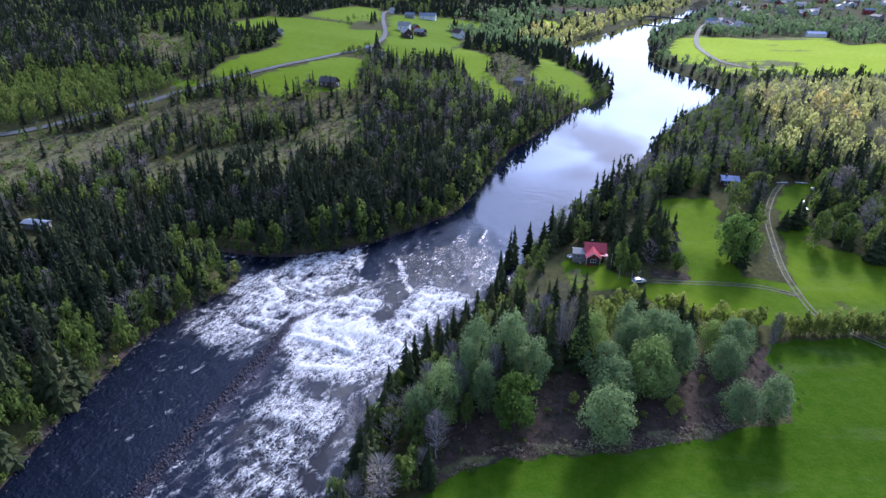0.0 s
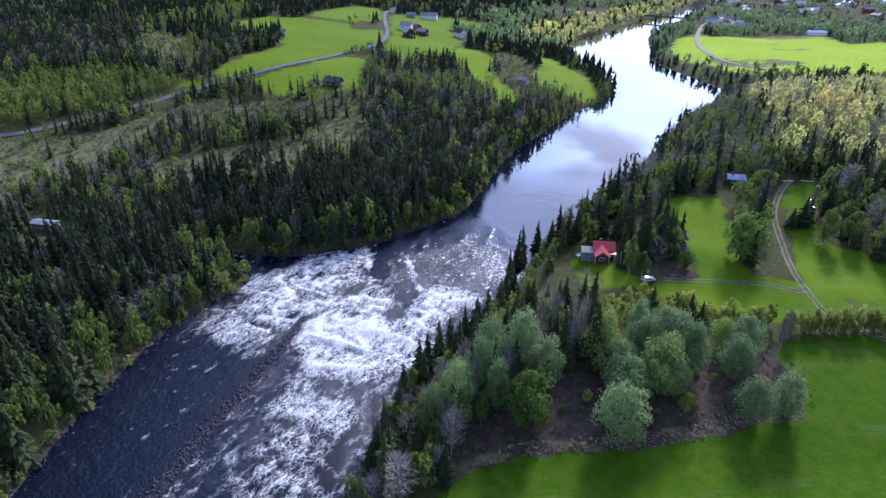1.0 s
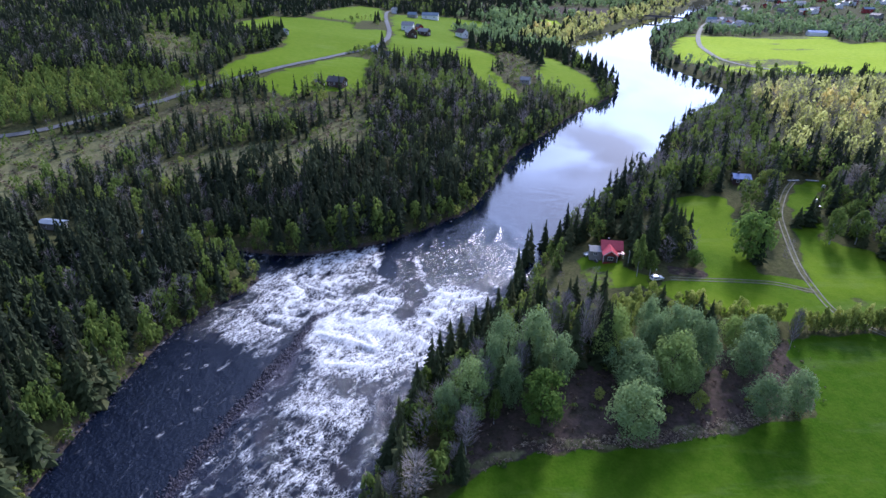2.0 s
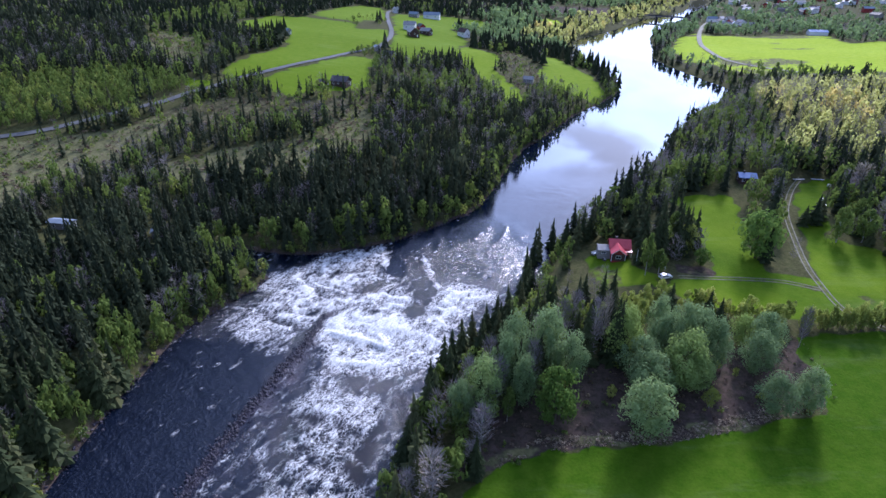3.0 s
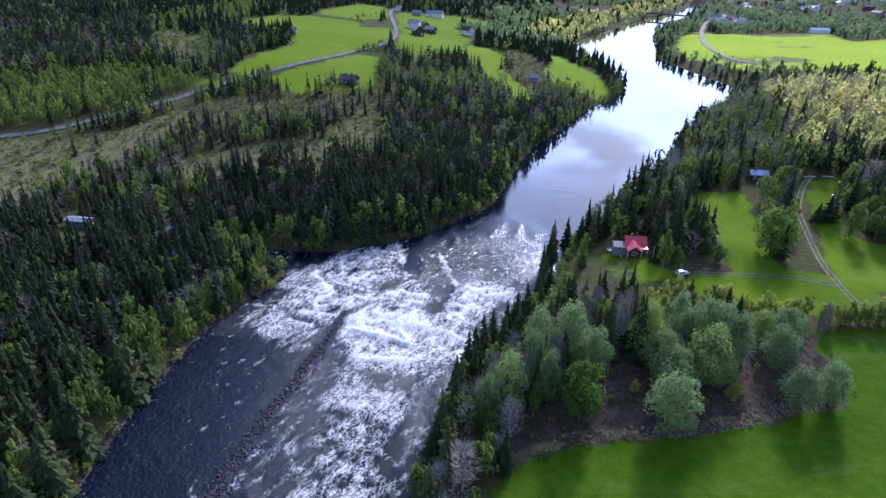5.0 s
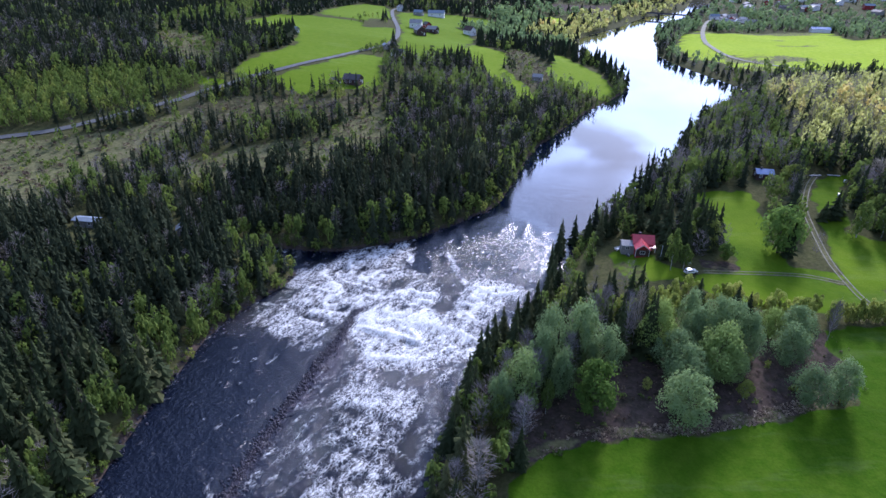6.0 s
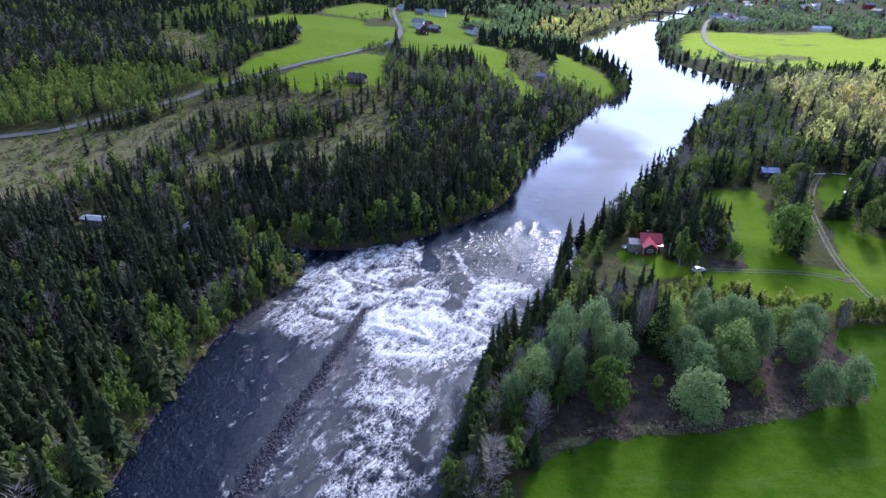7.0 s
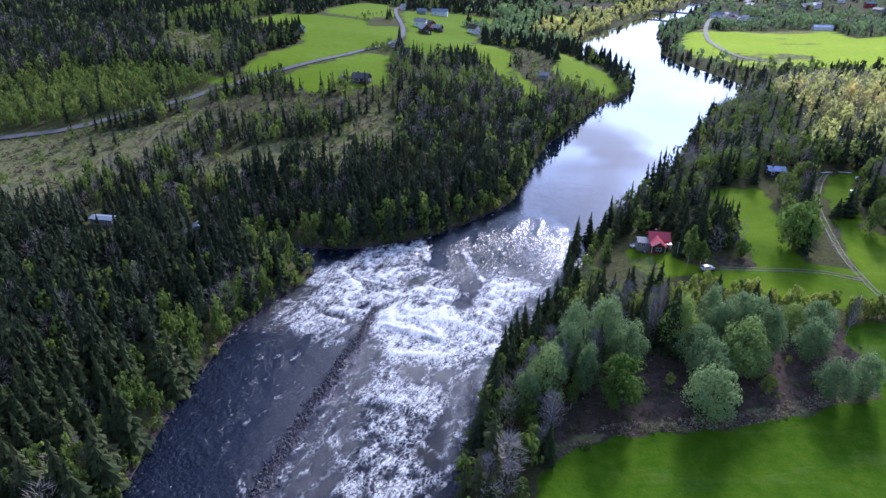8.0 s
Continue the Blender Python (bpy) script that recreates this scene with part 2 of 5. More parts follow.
def water_material():
    """Dark river water with a rippled surface; foam where the current breaks, torn into lace and drawn out along the stream."""
    m, add = material("river water")
    at = add("NewGeometry").outputs["Position"]
    weight = add("Attribute", attribute_name="foam").outputs["Fac"]
    rough_zone = add("Attribute", attribute_name="chop").outputs["Fac"]

    def stream(degrees, stretch):
        turned = add("Mapping", {"Vector": at, "Rotation": (0, 0, radians(-degrees))}).outputs[0]
        return add("Mapping", {"Vector": turned, "Scale": (stretch, 1.0, 1.0)}).outputs[0]

    def swirled(vector, scale, amount):
        c = add("TexNoise", {"Vector": vector, "Scale": scale, "Detail": 3.0}).outputs["Color"]
        c = add("VectorMath", {0: c, 1: (0.5, 0.5, 0.5)}, operation="SUBTRACT").outputs[0]
        c = add("VectorMath", {0: c, "Scale": amount}, operation="SCALE").outputs[0]
        return add("VectorMath", {0: vector, 1: c}, operation="ADD").outputs[0]

    def threads(vector, scale, width, detail=3.0):
        n = add("TexNoise", {"Vector": vector, "Scale": scale, "Detail": detail, "Roughness": 0.55}).outputs[0]
        off = add("Math", {0: n, 1: 0.5}, operation="SUBTRACT").outputs[0]
        off = add("Math", {0: off}, operation="ABSOLUTE").outputs[0]
        return add("MapRange", {0: off, 1: 0.0, 2: width, 3: 1.0, 4: 0.0}).outputs[0]

    def plus(a, gain, b):
        return add("Math", {0: a, 1: gain, 2: b}, operation="MULTIPLY_ADD").outputs[0]
    flow = swirled(stream(62, 0.5), 0.22, 3.0)
    curl = swirled(flow, 0.9, 1.3)
    big = add("TexNoise", {"Vector": flow, "Scale": 0.42, "Detail": 3.5, "Roughness": 0.55}).outputs[0]
    fine = add("TexNoise", {"Vector": curl, "Scale": 2.6, "Detail": 6.0, "Roughness": 0.72}).outputs[0]
    lace = add("Math", {0: threads(curl, 0.60, 0.060, 2.0), 1: threads(swirled(stream(70, 0.8), 1.0, 1.2), 1.1, 0.06, 2.0)}, operation="MAXIMUM").outputs[0]
    v = plus(big, 1.15, add("Math", {0: weight, 1: -0.575}, operation="ADD").outputs[0])
    torn = add("MapRange", {0: v, 1: -0.09, 2: 0.26}, interpolation_type="SMOOTHSTEP").outputs[0]
    torn = add("Math", {0: torn, 1: add("MapRange", {0: fine, 1: 0.36, 2: 0.52}).outputs[0]}, operation="MULTIPLY").outputs[0]
    wisps = add("Math", {0: lace, 1: torn}, operation="MULTIPLY").outputs[0]
    solid = add("MapRange", {0: plus(fine, 0.80, v), 1: 0.70, 2: 0.92}, interpolation_type="SMOOTHSTEP").outputs[0]
    foam = add("Math", {0: wisps, 1: solid}, operation="MAXIMUM").outputs[0]
    milk = add("MapRange", {0: v, 1: 0.10, 2: 0.50, 3: 0.0, 4: 0.55}, interpolation_type="SMOOTHSTEP").outputs[0]
    ripple = add("TexNoise", {"Vector": stream(62, 1.4), "Scale": 0.85, "Detail": 5.0, "Roughness": 0.62}).outputs[0]
    swell = add("TexNoise", {"Vector": at, "Scale": 0.05, "Detail": 2.0}).outputs[0]
    power = plus(rough_zone, 1.0, 0.0005)
    height = plus(swell, 0.4, ripple)
    relief = add("Bump", {"Strength": power, "Distance": 1.5, "Height": height}).outputs[0]
    deep = blend(add, milk, rgb(0.002, 0.0045, 0.012), rgb(0.20, 0.185, 0.155))
    deep = blend(add, add("Attribute", attribute_name="shoal").outputs["Fac"], deep, rgb(0.030, 0.025, 0.034))
    wet = add("BsdfPrincipled", {"Base Color": deep, "Roughness": plus(rough_zone, 0.08, 0.04), "IOR": 1.33, "Normal": relief})
    froth = add("Bump", {"Strength": 0.8, "Distance": 0.5, "Height": plus(big, 0.8, fine)}).outputs[0]
    tone = blend(add, add("MapRange", {0: plus(lace, 0.16, fine), 1: 0.40, 2: 0.70}).outputs[0], rgb(0.32, 0.32, 0.30), rgb(0.80, 0.81, 0.80))
    white = add("BsdfPrincipled", {"Base Color": tone, "Roughness": 0.9, "Normal": froth})
    return finish(m, add, add("MixShader", {0: foam, 1: wet.outputs[0], 2: white.outputs[0]}))


mat_ground, mat_water = ground_material(), water_material()
mat_gravel = mottled("gravel", (0.085, 0.092, 0.05), (0.24, 0.22, 0.17), 2.2, 0.95)
mat_worn = mottled("worn grass track", (0.075, 0.095, 0.030), (0.19, 0.18, 0.11), 1.6, 0.95)
mat_asphalt = mottled("asphalt", (0.055, 0.06, 0.062), (0.095, 0.10, 0.10), 6.0, 0.97)
mat_stone = mottled("river stone", (0.020, 0.018, 0.025), (0.056, 0.049, 0.064), 0.8, 0.85, 0.6)
mat_red = mottled("red painted boards", (0.20, 0.018, 0.016), (0.33, 0.03, 0.028), 1.2, 0.75)
mat_red_roof = mottled("red roof sheet", (0.42, 0.045, 0.055), (0.58, 0.08, 0.09), 1.5, 0.35)
mat_grey_roof = mottled("grey roof sheet", (0.19, 0.185, 0.18), (0.32, 0.31, 0.30), 2.0, 0.55)
mat_dark_roof = mottled("dark roof tiles", (0.035, 0.033, 0.035), (0.09, 0.08, 0.08), 1.5, 0.7)
mat_blue_roof = mottled("blue roof sheet", (0.10, 0.16, 0.34), (0.20, 0.28, 0.48), 2.0, 0.35)
mat_white = mottled("white paint", (0.66, 0.66, 0.65), (0.82, 0.82, 0.81), 1.5, 0.6, 0.1)
mat_brown = mottled("dark brown boards", (0.045, 0.022, 0.020), (0.085, 0.045, 0.038), 1.0, 0.8)
mat_grey_wood = mottled("weathered boards", (0.17, 0.16, 0.15), (0.33, 0.31, 0.29), 1.0, 0.85)
mat_plastic = mottled("pale bluish roof sheet", (0.13, 0.17, 0.21), (0.22, 0.27, 0.33), 2.0, 0.8)


def plain(name, colour, rough, metal=0.0, coat=0.0):
    m, add = material(name)
    grain = add("TexNoise", {"Scale": 14.0, "Detail": 3.0})
    r = add("MapRange", {0: grain.outputs[0], 3: rough * 0.8, 4: rough * 1.2})
    return finish(m, add, add("BsdfPrincipled", {"Base Color": rgb(*colour), "Roughness": r.outputs[0], "Metallic": metal, "Coat Weight": coat}))


mat_glass = plain("window glass", (0.02, 0.025, 0.03), 0.06)
mat_car = plain("white car paint", (0.80, 0.80, 0.80), 0.3, 0.0, 0.8)
mat_tyre = plain("tyre rubber", (0.02, 0.02, 0.02), 0.8)
mat_rim = plain("wheel alloy", (0.55, 0.55, 0.56), 0.3, 0.9)
mat_lens_red = plain("red lamp lens", (0.45, 0.01, 0.01), 0.2)
mat_lens = plain("clear lamp lens", (0.7, 0.7, 0.72), 0.12)
mat_chrome = plain("dark trim", (0.03, 0.03, 0.03), 0.5)


# ---- mesh helpers ----
def mesh_from(name, verts, faces, mat, attributes=(), smooth=False):
    """A mesh from arrays; faces all have the same number of corners."""
    me = bpy.data.meshes.new(name)
    verts, faces = np.asarray(verts, np.float32), np.asarray(faces, np.int32)
    n, k = faces.shape
    me.vertices.add(len(verts))
    me.vertices.foreach_set("co", verts.ravel())
    me.loops.add(n * k)
    me.loops.foreach_set("vertex_index", faces.ravel())
    me.polygons.add(n)
    me.polygons.foreach_set("loop_start", np.arange(0, n * k, k, dtype=np.int32))
    me.polygons.foreach_set("use_smooth", np.full(n, smooth))
    for mt in (mat if isinstance(mat, (list, tuple)) else [mat]):
        me.materials.append(mt)
    for key, values in dict(attributes).items():
        values = np.asarray(values, np.float32)
        if values.ndim == 2:
            layer = me.attributes.new(key, "FLOAT_COLOR", "POINT")
            layer.data.foreach_set("color", values.ravel())
        else:
            layer = me.attributes.new(key, "FLOAT", "POINT")
            layer.data.foreach_set("value", values)
    me.update(calc_edges=True)
    return me


def grid_faces(nx, ny):
    i = np.arange(nx - 1)[None, :] + np.arange(ny - 1)[:, None] * nx
    i = i.ravel()
    return np.stack([i, i + 1, i + nx + 1, i + nx], 1)


def axis(*stretches):
    """Grid lines from stretches of (start, end, step at the start, step at the end)."""
    out = []
    for a, b, s, e in stretches:
        v = a
        while v < b - 0.3 * s:
            out.append(v)
            v += s + (e - s) * (v - a) / (b - a)
    return np.array(out + [stretches[-1][1]])


# ---- clearings and ways ----
NEAR_FIELD = [(-12, 60), (-3, 80), (6, 87), (16, 90), (28, 91), (40, 91.5), (53, 94), (65, 97.5), (79, 101), (83, 107), (84, 118),
              (86, 127), (106, 129), (121, 130), (200, 133), (700, 140), (700, -500), (-18, -500)]
MEADOW = [(70, 158), (78, 160), (80, 174), (84, 195), (85, 221), (109, 215), (104, 195), (96, 175), (96, 161), (108, 156), (117, 180),
          (126, 200), (140, 228), (160, 232), (150, 222), (134, 196), (129, 184), (148, 165), (300, 158), (300, 137), (123, 134),
          (97, 135), (73, 138), (60, 149), (62, 155)]
BARE_BED = [(68, 164), (77, 162), (79, 158), (71, 157), (66, 159)]
LAWN = [(40, 168), (44, 177), (54, 169), (58, 160), (62, 157), (60, 150), (46, 153), (41, 159)]
UPPER_FIELD = [(-149, 392), (-147, 412), (-145, 434), (-137, 456), (-131, 484), (-138, 524), (-155, 529), (-172, 524),
        (-194, 530), (-192, 592), (-181, 632), (-149, 644), (-114, 640), (-96, 636), (-87, 607), (-60, 619), (-54, 565),
        (-56, 525), (-70, 503), (-88, 470), (-106, 427), (-123, 402), (-140, 380), (-145, 378)]
LOWER_FIELD = [(-122, 383), (-115, 400), (-98, 429), (-80, 471), (-67, 476), (-59, 469), (-57, 420), (-56, 388), (-60, 377),
        (-88, 368), (-100, 359), (-112, 362)]
FARM_FIELD = [(-66, 784), (-38, 804), (6, 814), (43, 814), (71, 793), (25, 734), (4, 691), (21, 652), (17, 589), (2, 515),
        (-19, 473), (-36, 464), (-49, 496), (-51, 523), (-52, 596)]
SIDE_FIELD = [(0, 520), (17, 577), (36, 541), (44, 530), (34, 474), (43, 444), (51, 419), (48, 384), (37, 385), (30, 416),
        (22, 438), (15, 470), (6, 487)]
SHORE_FIELD = [(68, 473), (83, 516), (92, 587), (108, 598), (108, 541), (116, 508), (122, 474), (114, 437), (101, 424),
        (94, 431), (84, 442), (73, 442)]
BRUSH = [(40, 525), (58, 581), (70, 529), (75, 494), (62, 430), (50, 426), (41, 465)]
FAR_FIELD = [(254, 690), (299, 785), (352, 852), (350, 807), (406, 818), (464, 827), (521, 845), (498, 759), (560, 779),
        (593, 736), (404, 490), (359, 488), (341, 503), (338, 530), (306, 535), (272, 529), (259, 545), (257, 590), (239, 607)]
RED_FIELD = [(175, 1066), (308, 1165), (272, 1044), (171, 989), (165, 1033)]
BOG_WEST = [(-251, 268), (-225, 278), (-200, 286), (-179, 296), (-162, 311), (-145, 315), (-144, 302), (-154, 278), (-158, 260),
        (-157, 248), (-176, 241), (-169, 225), (-175, 216), (-183, 210), (-202, 201)]
BOG_EAST = [(-138, 262), (-125, 273), (-107, 284), (-86, 294), (-72, 312), (-60, 341), (-47, 345), (-47, 327), (-38, 307),
        (-44, 276), (-59, 265), (-70, 255), (-71, 236), (-86, 236), (-105, 242), (-121, 239), (-132, 247)]
HIGH_BOG = [(-240, 489), (-229, 501), (-202, 488), (-180, 468), (-165, 439), (-166, 406), (-179, 401), (-197, 400), (-217, 440)]
FELLING = [(-170, 311), (-150, 339), (-139, 353), (-115, 352), (-100, 359), (-85, 356), (-58, 384), (-40, 387), (-40, 347),
           (-61, 326), (-78, 315), (-102, 313), (-120, 311), (-142, 306), (-155, 300), (-165, 299)]
BIRCH_STAND = [(-292, 328), (-266, 346), (-254, 358), (-230, 370), (-201, 384), (-169, 373), (-159, 360), (-181, 334),
        (-192, 312), (-205, 296), (-221, 290), (-231, 287), (-255, 275)]
PALE_STAND = [(-254, 539), (-256, 608), (-243, 687), (-225, 731), (-199, 636), (-196, 554), (-221, 526), (-238, 506)]
BANK_SCRUB = [(-4, 84), (8, 106), (25, 112), (34, 118), (58, 120), (78, 125), (91, 128), (87, 108), (80, 101), (53, 94), (28, 91)]
PALE_HILL = [(145, 253), (170, 247), (200, 234), (420, 300), (480, 470), (345, 470), (228, 450), (170, 330)]
HILL_SIDE = [(75, 236), (112, 226), (150, 250), (172, 330), (225, 440), (198, 430), (129, 334), (92, 268)]
WOODLOT = [(147, 222), (160, 231), (230, 250), (230, 185), (167, 190), (147, 171), (133, 190)]
MAIN_ROAD = [(-249, 273), (-228, 282), (-217, 287), (-207, 294), (-193, 308), (-177, 326), (-166, 338), (-157, 353), (-147, 363),
        (-139, 378), (-128, 392), (-117, 408), (-106, 425), (-94, 448), (-83, 477), (-70, 499), (-58, 520), (-54, 555),
        (-56, 612), (-63, 672), (-71, 750), (-74, 820), (-66, 859)]
TRACK = [(145, 233), (137, 224), (130, 214), (122, 200), (115, 180), (110, 164), (108, 153), (107, 142), (109, 136), (118, 126)]
HOUSE_TRACK = [(66, 156.5), (75, 156), (88, 155.4), (98, 154), (106.5, 150)]
FAR_ROAD = [(488, 1049), (427, 979), (395, 939), (352, 852), (316, 765), (293, 691), (284, 647), (286, 612), (305, 570), (340, 520), (400, 470)]
TOP_FIELD = [(-146, 692), (-137, 791), (-118, 872), (-85, 863), (-68, 714), (-92, 649), (-115, 650), (-140, 656)]
ROAD_FIELD = [(-168, 374), (-150, 376), (-147, 365), (-160, 362)]
GLADE = [(140, 919), (168, 920), (172, 888), (150, 845), (133, 863)]
CLEAR = [NEAR_FIELD, MEADOW, LAWN, UPPER_FIELD, LOWER_FIELD, FARM_FIELD, SIDE_FIELD, SHORE_FIELD, FAR_FIELD, TOP_FIELD, ROAD_FIELD, GLADE, RED_FIELD]
ROADS = [(smooth_line(MAIN_ROAD), 5.5), (smooth_line(TRACK), 3.0), (smooth_line(HOUSE_TRACK), 3.0), (smooth_line(FAR_ROAD), 9.0)]


def zones(x, y, d):
    """How much of each ground cover lies at the points: meadow, dry grass, bare earth."""
    soft = np.clip(0.8 + np.hypot(x, y) * 0.006, 1, 8)
    wob = (value_noise(x, y, 5, 9) - 0.5) * 2 * soft

    def cover(polys):
        best = np.zeros(np.shape(x))
        for p in polys:
            best = np.maximum(best, ramp(edge(p, x, y) + wob, -soft, soft))
        return best
    lush = cover(CLEAR[:-1])
    # PALE_HILL's pale ground colour stands in for sun and haze on the slope.
    dry = 0.85 * cover([BOG_WEST, BOG_EAST, HIGH_BOG]) + 0.45 * cover([FELLING, BRUSH]) + 0.6 * cover([PALE_HILL])
    dry = np.maximum(dry, 0.42 * cover([MEADOW]) * ramp(value_noise(x * 0.3, y, 5, 41) + 0.5 * value_noise(x * 0.4, y, 2.0, 42), 0.82, 1.12) * ramp(165 - y, 0, 12))
    tired = cover([FAR_FIELD]) * ramp(value_noise(x * 0.45, y, 26, 46) + 0.4 * value_noise(x, y, 6, 47), 0.72, 1.0)
    dry, lush = np.maximum(dry, 0.75 * tired), lush * (1 - 0.6 * tired)
    dry = np.maximum(dry, 0.50 * cover([LAWN]) * ramp(value_noise(x, y, 6, 43), 0.5, 0.75))
    dry = np.maximum(dry, 0.5 * ramp(7 - np.hypot((x - 117) * 0.5, y - 145) + 3 * (value_noise(x, y, 3, 45) - 0.5), 0, 6))
    lush = lush * (1 - 0.65 * ramp(dry, 0.25, 0.6) * cover([MEADOW, LAWN]))
    dry = np.maximum(dry, 0.75 * ramp(2.9 - np.abs(edge(NEAR_FIELD, x, y) + 2.0 + wob), 0, 2) * ramp(y, 80, 90) * ramp(104 - y, 0, 5) * ramp(value_noise(x, y, 4.5, 17), 0.15, 0.6))
    bare_bed = ramp(edge(BARE_BED, x, y) + 0.6 * wob, -1, 1)
    lush, dry = lush * (1 - bare_bed), np.maximum(dry, 0.42 * bare_bed)
    bare = np.maximum(cover([BANK_SCRUB]), cover([RED_FIELD]))
    bare = np.maximum(bare, bare_bed)
    bare = np.maximum(bare, 0.5 * cover([FELLING, BRUSH]))
    # Dark bare soil at the shore, also standing in for shade below the trees.
    bare = np.maximum(bare, 0.8 * ramp(3.0 - d, 0, 2) * (y < 480))
    for line, w in ROADS:
        near = ramp(w * 0.5 + 0.5 - line_distance(line, x, y) + 0.25 * wob, 0, 1.2)
        lush, dry = lush * (1 - 0.5 * near), np.maximum(dry, 0.55 * near)
    yellow_green = np.maximum.reduce([(0.05 + 0.28 * value_noise(x, y, 14, 44)) * cover([MEADOW, LAWN]), 0.27 * cover([UPPER_FIELD, LOWER_FIELD, FARM_FIELD, TOP_FIELD, ROAD_FIELD]), 0.40 * cover([SIDE_FIELD, SHORE_FIELD]), cover([FAR_FIELD, GLADE])])
    return np.stack([lush, dry, bare, np.ones_like(lush)], -1), yellow_green


def build_ground():
    xs = axis((-5000, -600, 500, 30), (-600, -240, 14, 6), (-240, -30, 3.4, 2.4), (-30, 150, 1.5, 1.5), (150, 270, 2, 5), (270, 900, 8, 25), (900, 5000, 40, 500))
    ys = axis((-1500, -60, 200, 20), (-60, 66, 12, 3), (66, 240, 1.5, 1.6), (240, 520, 2.4, 4.5), (520, 1300, 6, 12), (1300, 5000, 25, 400))
    gx, gy = np.meshgrid(xs, ys)
    x, y = gx.ravel(), gy.ravel()
    h, d, _ = land(x, y)
    zone, yellow_green = zones(x, y, d)
    me = mesh_from("ground", np.stack([x, y, h], 1), grid_faces(len(xs), len(ys)), mat_ground, {"zone": zone, "yellow_green": yellow_green}, True)
    tagged(new("ground", me), "valley floor with green meadows, dry bogs and forest soil", "ground", kind="structure")


def ribbon(name, points, width, mat, label, category, shift=0.0, lift=0.045):
    """A way laid on the ground along a line, width metres wide, shifted to its side."""
    c = smooth_line(points, 2.5)
    t = np.gradient(c, axis=0)
    t /= np.linalg.norm(t, axis=1)[:, None] + 1e-9
    side = np.stack([t[:, 1], -t[:, 0]], 1)
    rows = []
    for k in np.linspace(-0.5, 0.5, 5):
        wob = (value_noise(c[:, 0], c[:, 1], 4, 7) - 0.5) * 0.25 * width * abs(k)
        p = c + side * (shift + k * width + wob)[:, None]
        h = land(p[:, 0], p[:, 1])[0] + lift + 0.0004 * np.hypot(p[:, 0], p[:, 1]) - 0.08 * abs(k)
        rows.append(np.column_stack([p, h]))
    v = np.stack(rows, 1).reshape(-1, 3)
    return tagged(new(name, mesh_from(name, v, grid_faces(5, len(c)), mat, smooth=True)), label, category, kind="structure")


build_ground()
ribbon("road", MAIN_ROAD, 4.3, mat_asphalt, "grey country road winding between green fields", "road", lift=0.3)
for s in (-0.8, 0.8):
    ribbon("track_rut", TRACK, 0.40, mat_gravel, "worn gravel wheel rut of a farm track", "track", shift=s)
    ribbon("track_rut", HOUSE_TRACK, 0.45, mat_worn, "pale wheel rut leading to the red house", "track", shift=s)
ribbon("road", FAR_ROAD, 5.5, mat_gravel, "pale road curving round a bright green field", "road", lift=0.3)

# ---- river ----
STRONG = [(-41, 141), (-34, 146), (-26, 146), (-16, 140), (-8, 134), (-7, 130), (-11, 123), (-16, 117), (-23, 113), (-31, 116), (-37, 122), (-40, 132)]
UPPER_LEFT = [(-66, 138), (-64, 152), (-63, 166), (-57, 174), (-46, 182), (-37, 189), (-30, 192), (-28, 179), (-29, 163), (-35, 150), (-40, 143),
              (-46, 135), (-54, 129), (-61, 131)]
MIDDLE = [(-35, 150), (-27, 164), (-18, 164), (-15, 153), (-20, 143), (-29, 145)]
UPPER_RIGHT = [(-9, 152), (-4, 164), (2, 162), (7, 156), (1, 148), (-5, 139), (-11, 139), (-15, 144)]
TAIL = [(-39, 124), (-29, 113), (-19, 115), (-7, 131), (-8, 120), (-17, 111), (-19, 98), (-20, 86), (-21, 60), (-44, 60), (-46, 91), (-43, 109)]
WAVES = [(-29, 188), (-6, 208), (17, 214), (27, 189), (9, 157), (-3, 164), (-18, 164)]
STREAKS = [[(-14, 184), (-12, 175), (-10, 167), (-7, 159)], [(-30, 191), (-27, 180), (-26, 170)], [(-44, 143), (-38, 149), (-30, 152), (-22, 147)]]
DAM = [(-62, 60), (-60.4, 71), (-58.8, 79), (-58, 85), (-56.5, 91), (-54.9, 97), (-53.1, 104), (-50.9, 111), (-49.2, 118), (-46.8, 125), (-43.9, 135), (-41.1, 144)]
DAM_X, DAM_Y = zip(*DAM)


